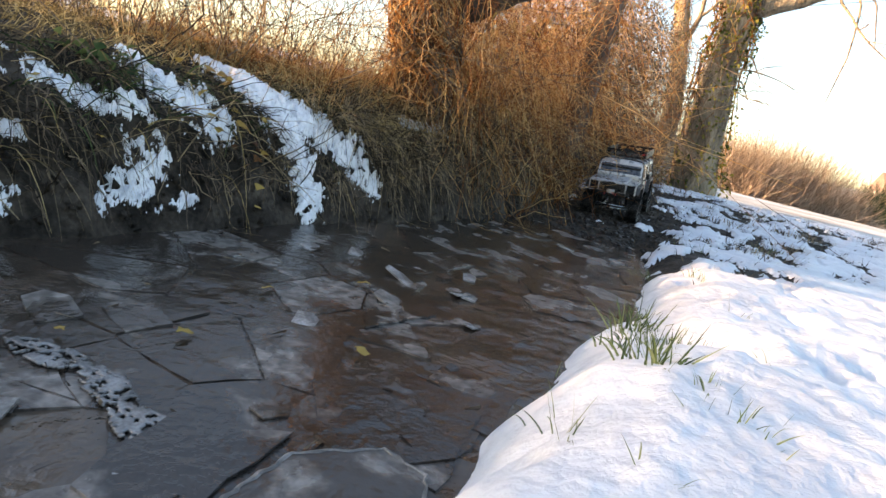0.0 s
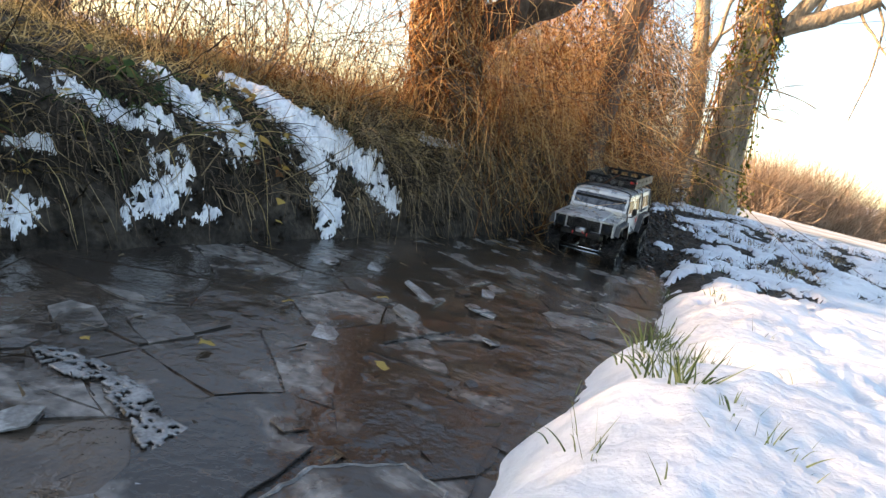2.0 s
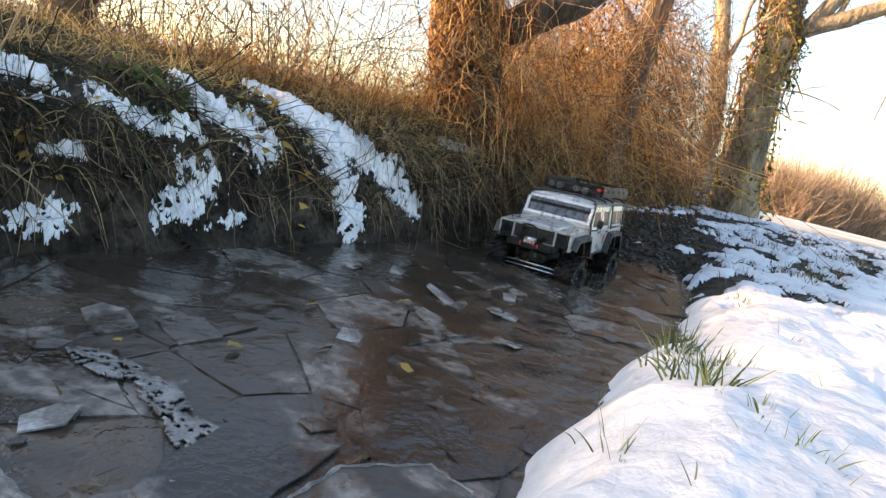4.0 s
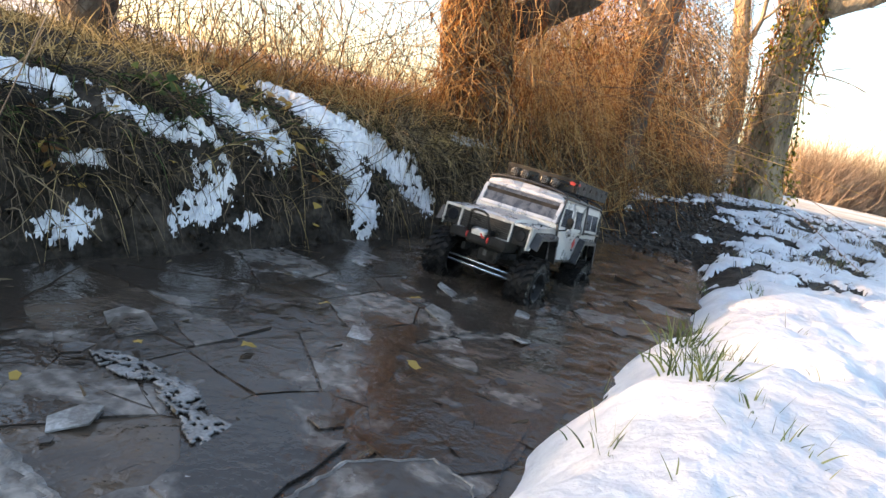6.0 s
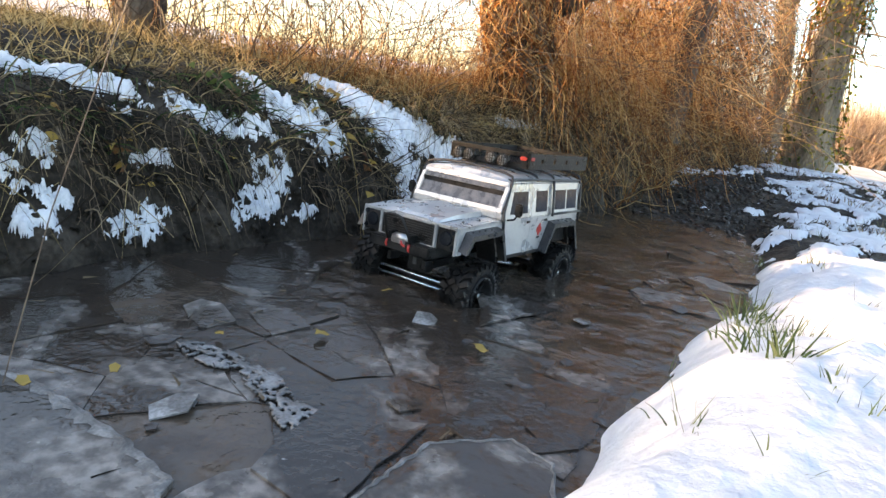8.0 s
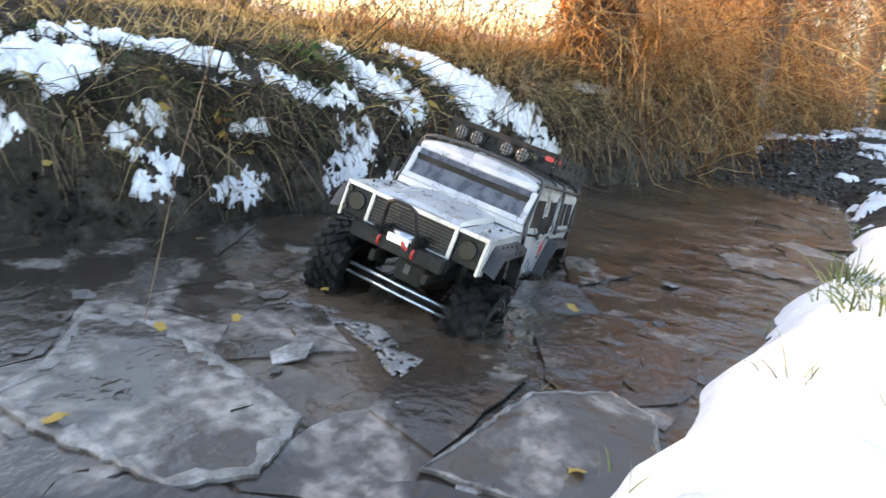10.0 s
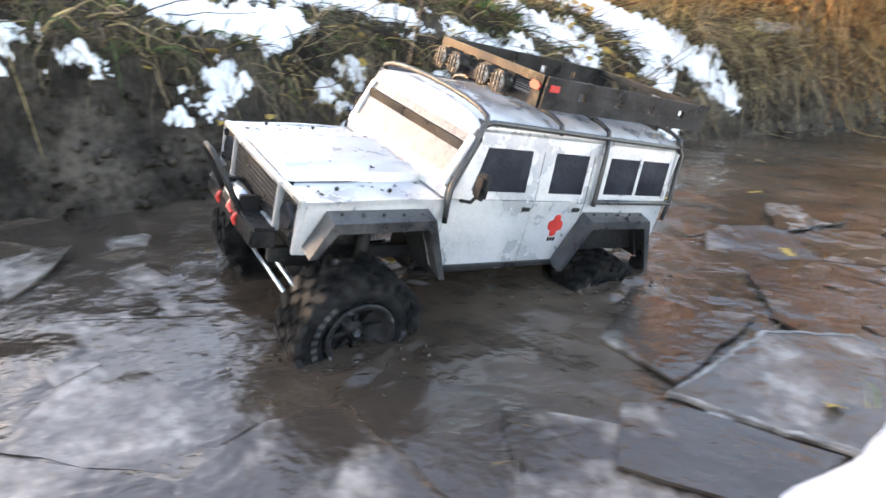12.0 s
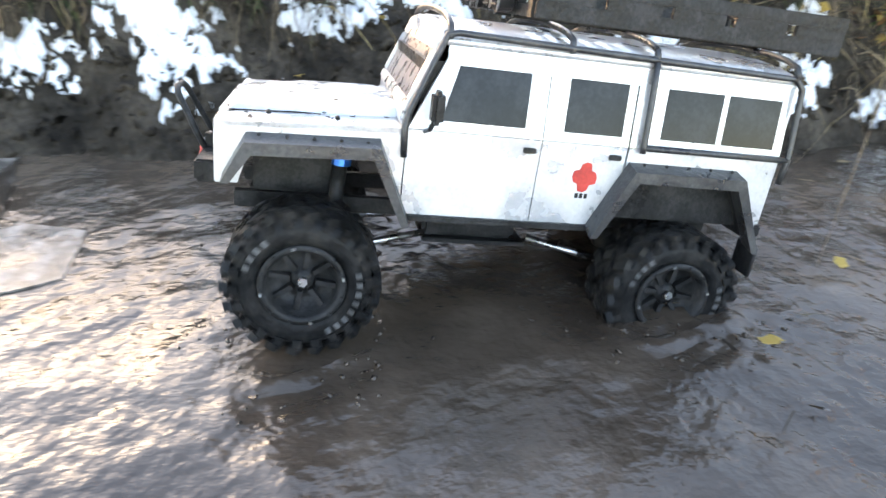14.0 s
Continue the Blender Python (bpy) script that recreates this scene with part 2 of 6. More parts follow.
def rod(bm, pts, r, n=8, closed=False):
    """Adds a round bar along pts to bm."""
    pts = [Vector(p) for p in pts]
    rings = []
    for i, p in enumerate(pts):
        a = pts[i] - pts[i - 1] if i or closed else pts[1] - pts[0]
        b = pts[(i + 1) % len(pts)] - p if i < len(pts) - 1 or closed else a
        d = (a.normalized() + b.normalized()).normalized()
        u = d.orthogonal().normalized() if not rings else (prev - d * prev.dot(d)).normalized()
        prev = u
        w = d.cross(u)
        rings.append([bm.verts.new(p + (u * math.cos(k * math.tau / n) + w * math.sin(k * math.tau / n)) * r) for k in range(n)])
    pairs = list(zip(rings, rings[1:])) + ([(rings[-1], rings[0])] if closed else [])
    for a, b in pairs:
        for k in range(n):
            bm.faces.new((a[k], a[(k + 1) % n], b[(k + 1) % n], b[k]))
    if not closed:
        bm.faces.new(rings[0][::-1])
        bm.faces.new(rings[-1])


def plate(bm, outline, axis, a, b):
    """Adds a flat outline (pairs) pushed out along an axis from a to b."""
    def at(p, v):
        return {"x": (v, p[0], p[1]), "y": (p[0], v, p[1]), "z": (p[0], p[1], v)}[axis]
    lo = [bm.verts.new(at(p, a)) for p in outline]
    hi = [bm.verts.new(at(p, b)) for p in outline]
    bm.faces.new(lo)
    bm.faces.new(hi[::-1])
    for i in range(len(lo)):
        j = (i + 1) % len(lo)
        bm.faces.new((lo[i], hi[i], hi[j], lo[j]))


def tubes(paths, radii, k=3):
    """Places and faces of many thin round stems: paths (N, S, 3), radii (N, S)."""
    P = np.asarray(paths, float)
    N, S, _ = P.shape
    d = np.gradient(P, axis=1)
    d /= np.linalg.norm(d, axis=2, keepdims=True) + 1e-9
    ref = np.where(np.abs(d[..., 2:3]) < 0.8, np.array([0, 0, 1.0]), np.array([1.0, 0, 0]))
    u = np.cross(d, ref)
    u /= np.linalg.norm(u, axis=2, keepdims=True) + 1e-9
    w = np.cross(d, u)
    ang = np.arange(k) * math.tau / k
    V = P[:, :, None] + (u[:, :, None] * np.cos(ang)[:, None] + w[:, :, None] * np.sin(ang)[:, None]) * np.asarray(radii)[:, :, None, None]
    i = np.arange(N)[:, None, None] * S * k + np.arange(S - 1)[None, :, None] * k
    j = np.arange(k)[None, None]
    j2 = (j + 1) % k
    F = np.stack([i + j, i + j2, i + k + j2, i + k + j], -1).reshape(-1, 4)
    return V.reshape(-1, 3), F


def blades(base, way, length, width, droop, seg=4, side=None):
    """Places and faces of many bent, tapering grass blades with a folded midrib."""
    N = len(base)
    t = np.linspace(0, 1, seg + 1)[None, :, None]
    L = np.asarray(length)[:, None, None]
    P = base[:, None] + way[:, None] * L * t + np.array([0, 0, -1.0]) * np.asarray(droop)[:, None, None] * L * t ** 2
    if side is None:
        side = np.random.normal(size=(N, 3))
    s = np.cross(way, side)
    s /= np.linalg.norm(s, axis=1, keepdims=True) + 1e-9
    w = np.asarray(width)[:, None, None] * (1 - 0.85 * t ** 1.5) * 0.5
    V = np.stack([P - s[:, None] * w, P + s[:, None] * w], 2)
    i = np.arange(N)[:, None] * (seg + 1) * 2 + np.arange(seg)[None] * 2
    F = np.stack([i, i + 1, i + 3, i + 2], -1).reshape(-1, 4)
    return V.reshape(-1, 3), F


def join(*meshes):
    V, F, n = [], [], 0
    for v, f in meshes:
        V.append(v)
        F.append(np.asarray(f) + n)
        n += len(v)
    return np.concatenate(V), np.concatenate(F)


def unit(v):
    return v / (np.linalg.norm(v, axis=-1, keepdims=True) + 1e-9)


# ---- lie of the land ----
LEFT_Y = [-6, -1.2, -0.6, -0.1, 0.3, 0.6, 1.0, 1.4, 1.9, 2.2, 2.6, 3.2, 4.2, 5.2, 7.0, 14, 60]
LEFT_X = [-1.6, -1.0, -0.86, -0.765, -0.70, -0.65, -0.59, -0.49, -0.38, -0.35, -0.33, -0.31, -0.20, -0.05, 0.2, 0.7, 5]
RIGHT_Y = [-6, -1.0, -0.4, 0.0, 0.25, 0.45, 0.75, 1.1, 1.4, 1.75, 2.05, 2.3, 3.0, 4.0, 60]
RIGHT_X = [0.30, 0.12, 0.03, 0.03, 0.065, 0.09, 0.115, 0.18, 0.20, 0.18, 0.13, 0.10, 0.16, 0.35, 8]


def left_shore(y):
    return np.interp(y, LEFT_Y, LEFT_X)


def right_shore(y):
    return np.interp(y, RIGHT_Y, RIGHT_X)


LATTICE = np.random.default_rng(77).uniform(-1, 1, (256, 256))


def lattice(u, v):
    """Smooth random unevenness between -1 and 1, one value to a unit cell."""
    i, j = np.floor(u).astype(int), np.floor(v).astype(int)
    p, q = u - i, v - j
    p, q = p * p * (3 - 2 * p), q * q * (3 - 2 * q)
    g = LATTICE
    a0 = g[i % 256, j % 256] * (1 - p) + g[(i + 1) % 256, j % 256] * p
    a1 = g[i % 256, (j + 1) % 256] * (1 - p) + g[(i + 1) % 256, (j + 1) % 256] * p
    return a0 * (1 - q) + a1 * q


def fuzz(x, y, s, seed=0.0):
    """Unevenness of the land: random at two sizes, about 3 / s across."""
    x, y = np.asarray(x, float), np.asarray(y, float)
    u, v = (x * 0.82 - y * 0.57) * s * 0.62 + seed * 7.31 + 40, (x * 0.57 + y * 0.82) * s * 0.62 + seed * 3.77 + 90
    return lattice(u, v) + 0.45 * lattice(v * 2.1 + 17, u * 2.1 + 5)


def ground_z(x, y):
    """Height of the bare ground."""
    x, y = np.asarray(x, float), np.asarray(y, float)
    xl = left_shore(y) + 0.018 * fuzz(x * 0.2, y, 18) + 0.008 * fuzz(x * 0.2, y, 55, 2)
    xr = right_shore(y) + 0.014 * fuzz(y, x * 0.2, 16, 3)
    dl, dr = xl - x, x - xr
    bank = np.interp(dl, [-0.25, -0.12, 0, 0.012, 0.03, 0.06, 0.12, 0.2, 0.3, 0.6, 1.5, 4, 30], [-0.13, -0.1, -0.005, 0.03, 0.055, 0.10, 0.185, 0.24, 0.28, 0.33, 0.36, 0.33, 0.2])
    right = np.interp(dr, [-0.25, -0.1, 0, 0.03, 0.08, 0.15, 0.4, 1.5, 6], [-0.13, -0.09, -0.005, 0.03, 0.075, 0.10, 0.115, 0.14, 0.16])
    right = np.where(right > 0, right * np.interp(y, [0.5, 1.2, 2.2], [1, 0.75, 0.5]), right)
    # the bank grows into a tall overgrown hedge foot further along
    bank = np.where(bank > 0, bank * (1 + np.interp(y, [1.35, 1.75, 2.3, 4, 8], [0, 0.28, 0.4, 0.35, 0.2]) * np.interp(dl, [0.28, 0.6], [1, -0.3])), bank)
    z = np.where(dl > dr, bank, right)
    # the muddy way out of the puddle climbs gently
    out = np.interp(y, [1.75, 2.05, 2.3, 2.75, 3.1, 4.0, 8, 30], [-0.12, -0.01, 0.012, 0.045, 0.08, 0.12, 0.15, 0.1])
    z = np.maximum(z, out + 0.006 * fuzz(x, y, 22, 1) + 0.004 * fuzz(x, y, 61, 4))
    z = z + (0.016 * fuzz(x, y, 34, 4) + 0.008 * fuzz(x, y, 80, 9) + 0.003 * fuzz(x, y, 170, 3)) * np.interp(dl, [0.0, 0.02, 0.1, 0.2], [0, 1, 1, 0.3]) + 0.008 * fuzz(x, y, 13, 5) * (dl > 0.05) + 0.006 * fuzz(x, y, 47, 6) * (dl > 0.01)
    return z


def grid(x0, x1, y0, y1, step, fn, keep=None, step_x=None):
    step_x = step_x or step
    xs, ys = np.arange(x0, x1 + step_x / 2, step_x), np.arange(y0, y1 + step / 2, step)
    X, Y = np.meshgrid(xs, ys)
    V = np.stack([X, Y, fn(X, Y)], -1).reshape(-1, 3)
    nx, ny = len(xs), len(ys)
    i = (np.arange(ny - 1)[:, None] * nx + np.arange(nx - 1)[None]).ravel()
    F = np.stack([i, i + 1, i + 1 + nx, i + nx], -1)
    if keep is not None:
        c = V[F].mean(1)
        F = F[keep(c[:, 0], c[:, 1])]
        used = np.unique(F)
        mp = np.full(len(V), -1)
        mp[used] = np.arange(len(used))
        V, F = V[used], mp[F]
    return V, F


# ground: a fine sheet by the puddle, carried on by a coarse one to the horizon
def coarse_z(x, y):
    far = np.hypot(x, y)
    hills = np.clip((far - 60) / 300, 0, 1) * (10 + 6 * fuzz(x, y, 0.01)) * (y > 0)
    return np.where((x > -2.2) & (x < 2.4) & (y > -2.2) & (y < 5.8), -0.3, ground_z(x, y) - 0.02) + hills - np.clip(far - 12, 0, 60) * 0.012 * (x > 0)


V1, F1 = grid(-2.3, 2.5, -2.3, 5.9, 0.015, ground_z)
ground = raw("ground", V1, F1, SOIL, smooth=True)
ax = np.concatenate([-np.geomspace(900, 3, 40), np.linspace(-2.6, 2.6, 27), np.geomspace(3, 900, 40)])
XX, YY = np.meshgrid(ax, ax)
V2 = np.stack([XX, YY, coarse_z(XX, YY)], -1).reshape(-1, 3)
n2 = len(ax)
i2 = (np.arange(n2 - 1)[:, None] * n2 + np.arange(n2 - 1)[None]).ravel()
far_ground = raw("ground_far", V2, np.stack([i2, i2 + 1, i2 + 1 + n2, i2 + n2], -1), FAR_FIELD, smooth=True)
tagged(ground, "dark muddy soil bank and churned track beside a puddle", "ground", kind="structure")
tagged(far_ground, "pale winter pasture reaching to low hills", "ground", kind="structure")


# water
def water_z(x, y):
    return 0.0012 * fuzz(x, y, 60, 1) + 0.0008 * fuzz(x, y, 140, 3)


WV, WF = grid(-1.6, 0.7, -2.2, 2.4, 0.02, water_z)
water = raw("water", WV, WF, WATER, smooth=True)
tagged(water, "brown muddy puddle water with small ripples", "water", kind="structure")

# snow lying on ledges of the bank, and caught on its face: from x, y to x, y, half width
LEDGE_SNOW = [
    (-0.985, 0.24, -0.925, 0.42, 0.024), (-0.925, 0.42, -0.785, 0.635, 0.024), (-0.91, 0.17, -0.892, 0.215, 0.034),
    (-0.953, 0.836, -0.813, 0.82, 0.018), (-0.825, 0.80, -0.74, 0.867, 0.042), (-0.757, 0.68, -0.757, 0.71, 0.020),
    (-0.95, 1.115, -0.80, 1.11, 0.040), (-0.80, 1.11, -0.72, 1.17, 0.062), (-0.72, 1.09, -0.69, 1.07, 0.034), (-0.70, 1.17, -0.626, 1.282, 0.042),
    (-0.96, 0.03, -0.91, 0.11, 0.028), (-0.90, 0.16, -0.87, 0.185, 0.022), (-1.0, -0.67, -0.917, -0.591, 0.040), (-0.98, -0.32, -0.91, -0.21, 0.036),
    (-0.62, 1.59, -0.55, 1.72, 0.016), (-0.32, 3.44, -0.29, 3.58, 0.06),
]
FACE_SNOW = [
    (-0.665, 1.087, -0.60, 1.07, 0.024), (-0.60, 1.07, -0.582, 1.06, 0.026), (-0.60, 1.29, -0.565, 1.31, 0.028), (-0.715, 0.69, -0.69, 0.66, 0.028), (-0.70, 0.625, -0.695, 0.60, 0.012),
    (-0.66, 0.725, -0.655, 0.75, 0.014), (-0.683, 0.576, -0.68, 0.57, 0.013), (-0.727, 0.37, -0.725, 0.43, 0.018), (-0.769, 0.475, -0.788, 0.453, 0.013),
    (-0.788, 0.28, -0.785, 0.28, 0.016), (-0.786, 0.22, -0.752, 0.262, 0.013), (-0.758, 0.285, -0.752, 0.30, 0.015), (-0.728, 0.235, -0.726, 0.255, 0.014),
    (-0.827, 0.055, -0.825, 0.08, 0.024), (-0.811, 0.045, -0.815, -0.01, 0.016), (-0.989, -0.82, -0.985, -0.79, 0.030), (-0.925, -0.43, -0.92, -0.41, 0.020), (-0.923, -0.36, -0.92, -0.33, 0.020),
    (-0.868, -0.10, -0.862, -0.09, 0.018),
]
BANK_SNOW = LEDGE_SNOW + FACE_SNOW
TUFTS = [
    (0.262, 0.66, 320, 0.036, 0.042),
    (0.204, 0.497, 46, 0.06, 0.02),
    (0.217, 0.456, 20, 0.06, 0.012),
    (0.161, 0.291, 26, 0.035, 0.015),
    (0.272, 0.419, 16, 0.035, 0.01),
    (0.347, 0.894, 18, 0.03, 0.013),
    (0.203, 1.621, 40, 0.04, 0.025),
    (0.28, 0.329, 16, 0.03, 0.02),
    (0.104, 0.665, 6, 0.04, 0.006),
    (0.17, 0.641, 12, 0.05, 0.012),
    (0.222, 0.218, 5, 0.025, 0.01),
    (0.201, 0.923, 30, 0.05, 0.02),
    (0.372, 1.66, 30, 0.04, 0.03),
    (0.678, 2.781, 60, 0.05, 0.07),
    (0.333, 2.175, 50, 0.05, 0.05),
    (0.295, 1.418, 20, 0.04, 0.02),
    (0.353, 0.612, 10, 0.02, 0.02),
    (0.187, 0.75, 60, 0.055, 0.02),
    (0.731, 4.291, 60, 0.06, 0.1),
    (0.075, 0.135, 6, 0.05, 0.01),
]

# ---- snow ----
BARE_SPOTS = [(0.372, 1.66, 0.06), (0.678, 2.78, 0.12), (0.333, 2.175, 0.07), (0.73, 4.2, 0.2), (0.41, 0.64, 0.028), (0.47, 0.70, 0.02), (0.45, 1.05, 0.03), (0.30, 1.35, 0.03), (0.55, 2.0, 0.06), (0.95, 3.4, 0.15), (0.22, 1.6, 0.04), (1.2, 4.6, 0.25)]

def track_x(y):
    """Middle of the churned way that leads out of the puddle."""
    return np.interp(y, [1.9, 2.4, 2.8, 3.3, 3.9, 4.5, 6], [-0.10, -0.10, -0.09, -0.02, 0.15, 0.32, 0.8])


def track_half(y):
    return np.interp(y, [1.9, 2.4, 2.8, 3.3, 3.9, 4.5, 6], [0.26, 0.25, 0.24, 0.21, 0.15, 0.10, 0.06])


def snow_depth(x, y):
    """Thickness of the lying snow on the field side; below zero: none."""
    xr = right_shore(y) + 0.014 * fuzz(y, x * 0.2, 16, 3)
    w = np.interp(y, [2.05, 2.6], [0, 1])
    xr = xr * (1 - w) + (left_shore(y) + 0.06) * w
    d = x - xr + 0.008 - 0.010 * fuzz(x, y, 30, 7)
    t = np.interp(d, [-0.02, 0, 0.012, 0.05, 0.15, 0.5], [-0.02, 0.0, 0.014, 0.026, 0.032, 0.034])
    lumps = (0.008 * fuzz(x, y, 9, 8) + 0.007 * fuzz(x, y, 24, 9) + 0.0045 * fuzz(x, y, 70, 2)) * np.interp(y, [1.2, 2.2], [1, 0.6])
    t = t + np.maximum(lumps, -0.012) * np.interp(d, [0, 0.06], [0.2, 1])
    for bx, by, br in BARE_SPOTS:
        t = t - 0.055 * np.exp(-(((x - bx) / br) ** 2 + ((y - by) / (br * 1.6)) ** 2)) * (0.8 + 0.8 * fuzz(x, y, 45, bx * 9))
    # trodden and thawed: the far part is patchy
    patch = np.interp(y, [0.9, 1.4, 2.0, 4.0, 6], [0.0, 0.014, 0.042, 0.05, 0.03])
    t = t - patch * (0.64 + 1.1 * fuzz(x, y * 0.6, 17, 11) + 0.7 * fuzz(x, y * 0.8, 52, 13)) * np.interp(x - 0.35 * (y - 1.5), [-0.2, 0.25, 0.7, 2.0], [1.3, 0.85, 0.5, 0.2])
    t = t - 0.022 * np.clip(fuzz(x, y, 6.5, 21) - 0.62, 0, 1) * 3
    # wheel-worn track
    rim = np.abs(x - track_x(y)) / track_half(y) + 0.30 * fuzz(x, y, 22, 31) + 0.22 * fuzz(x, y, 60, 33)
    t = t - 0.07 * np.interp(rim, [0.75, 1.15], [1, 0]) * np.interp(y, [1.7, 2.0, 4.0, 5.5], [0, 1, 0.9, 0.4])
    t = np.minimum(t, np.interp(y, [0.6, 1.0, 1.6, 2.3], [0.08, 0.042, 0.026, 0.016]))
    return np.where(d > -0.02, t, -0.02)


def snow_z(x, y):
    return ground_z(x, y) + np.maximum(snow_depth(x, y), -0.004)


SV, SF = grid(-0.4, 2.5, -2.3, 5.9, 0.0125, snow_z, keep=lambda x, y: snow_depth(x, y) > -0.003)
snow = raw("snow_cover", SV, SF, SNOW, smooth=True)
tagged(snow, "trodden white snow lying on the grass verge", "snow", kind="structure")


def off_line(x, y, band):
    """Distance over the bank's surface from a band's middle line, in half widths."""
    x0, y0, x1, y1, w = band
    p0, p1 = np.array([x0, y0, float(ground_z(x0, y0))]), np.array([x1, y1, float(ground_z(x1, y1))])
    p = np.stack([x, y, ground_z(x, y)], -1)
    d = p1 - p0
    t = np.clip(((p - p0) @ d) / max(d @ d, 1e-9), 0, 1)
    return np.linalg.norm(p - p0 - t[..., None] * d, axis=-1) / w


def snow_patch(band, seed):
    """A lumpy patch of thawing snow caught on the bank."""
    x0, y0, x1, y1, w = band
    thick = 0.012 + 0.2 * w
    def depth(x, y):
        k = 0.8 * x - 0.8 * ground_z(x, y)
        return thick * (1.0 - off_line(x, y, band) + 0.6 * fuzz(k, y, 48, seed) + 0.85 * fuzz(k, y, 110, seed + 1) + 0.5 * fuzz(k, y, 270, seed + 2))
    r = w * 2.0
    V, F = grid(min(x0, x1) - r, max(x0, x1) + r, min(y0, y1) - r, max(y0, y1) + r, 0.0024,
                lambda x, y: ground_z(x, y) + np.clip(depth(x, y), -0.003, thick * 0.8) + 0.004, keep=lambda x, y: depth(x, y) > -0.0015, step_x=0.0014)
    if len(F):
        tagged(raw("snow_patch", V, F, SNOW_PATCH, smooth=True), "thawing patch of granular snow on the grassy bank", "snow", group="snow on the bank", kind="stuff")


for seed, band in enumerate(BANK_SNOW):
    snow_patch(band, seed)

# ---- grass and brambles ----
rng = np.random.default_rng(5)
np.random.seed(5)


def in_snow(x, y):
    hit = np.zeros(len(x), bool)
    for band in BANK_SNOW:
        hit |= off_line(x, y, band) < 1.3
    return hit


def scatter(n, y0, y1, d0, d1):
    """Random places on the left bank between two distances from its shore."""
    y = rng.uniform(y0, y1, n)
    d = rng.uniform(d0, d1, n)
    x = left_shore(y) - d
    free = ~in_snow(x, y) & ((y > 0.25) | (d > np.interp(y, [0.0, 0.25], [0.115, 0.05])))
    x, y, d = x[free], y[free], d[free]
    return np.stack([x, y, ground_z(x, y)], 1), d


def ways(n, lean, spread, up):
    """Random upright-ish directions leaning one way."""
    v = rng.normal(size=(n, 3)) * spread + np.array(lean)
    v[:, 2] = np.abs(v[:, 2]) * 0.4 + up
    return unit(v)


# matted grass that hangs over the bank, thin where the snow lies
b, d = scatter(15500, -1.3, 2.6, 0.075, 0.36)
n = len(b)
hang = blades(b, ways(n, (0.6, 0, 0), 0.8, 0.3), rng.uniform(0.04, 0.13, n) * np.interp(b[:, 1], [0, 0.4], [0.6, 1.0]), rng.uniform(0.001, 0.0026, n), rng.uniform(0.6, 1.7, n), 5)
tagged(raw("bank_grass", *hang, SHADED_GRASS), "matted brown and green grass hanging over the bank", "grass", kind="stuff")
b, d = scatter(650, -1.3, 2.4, 0.06, 0.24)
n = len(b)
straw = blades(b, ways(n, (0.6, 0.1, 0), 0.7, 0.3), rng.uniform(0.06, 0.2, n), rng.uniform(0.0015, 0.0035, n), rng.uniform(0.5, 1.4, n), 5)
tagged(raw("pale_straw", *straw, DRY_GRASS), "pale broken straw on the bank", "grass", kind="stuff")
b, d = scatter(1100, -1.3, 1.3, 0.1, 0.3)
n = len(b)
green = blades(b, ways(n, (0.5, 0, 0), 0.5, 0.5), rng.uniform(0.06, 0.14, n), rng.uniform(0.002, 0.0045, n), rng.uniform(0.6, 1.2, n), 5)
tagged(raw("bank_green_grass", *green, GREEN_GRASS), "long green grass blades drooping on the bank", "grass", kind="stuff")


def tresses(clumps, per, y0, y1, d0, d1, l0, l1, out, droop, wide):
    """Clumps of long dead grass that hang together over the bank."""
    c, d = scatter(clumps, y0, y1, d0, d1)
    k = len(c)
    way = unit(np.stack([rng.normal(out, 0.25, k), rng.normal(0, 0.45, k), rng.uniform(0.25, 0.8, k)], 1))
    b = np.repeat(c, per, 0) + rng.normal(size=(k * per, 3)) * np.array([0.012, 0.016, 0.006])
    w = unit(np.repeat(way, per, 0) + rng.normal(size=(k * per, 3)) * 0.28)
    n = k * per
    return blades(b, w, rng.uniform(l0, l1, n) * np.repeat(rng.uniform(0.6, 1.2, k), per), rng.uniform(0.6, 1.5, n) * wide, np.repeat(rng.uniform(*droop, k), per) * rng.uniform(0.8, 1.2, n), 6)


# hanging clumps in the grass colour that has the bank's shade in it
tagged(raw("dark_hanging_grass", *tresses(190, 15, -1.3, 1.25, 0.11, 0.26, 0.06, 0.14, 0.6, (0.7, 1.5), 0.0014), SHADED_GRASS), "matted grass hanging from the bank edge, darkened for shade", "grass", kind="stuff")
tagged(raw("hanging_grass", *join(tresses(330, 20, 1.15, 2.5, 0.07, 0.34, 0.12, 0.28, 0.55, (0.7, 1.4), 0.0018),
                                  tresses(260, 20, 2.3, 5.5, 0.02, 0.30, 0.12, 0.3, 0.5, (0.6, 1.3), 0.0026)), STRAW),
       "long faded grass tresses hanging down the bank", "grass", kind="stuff")
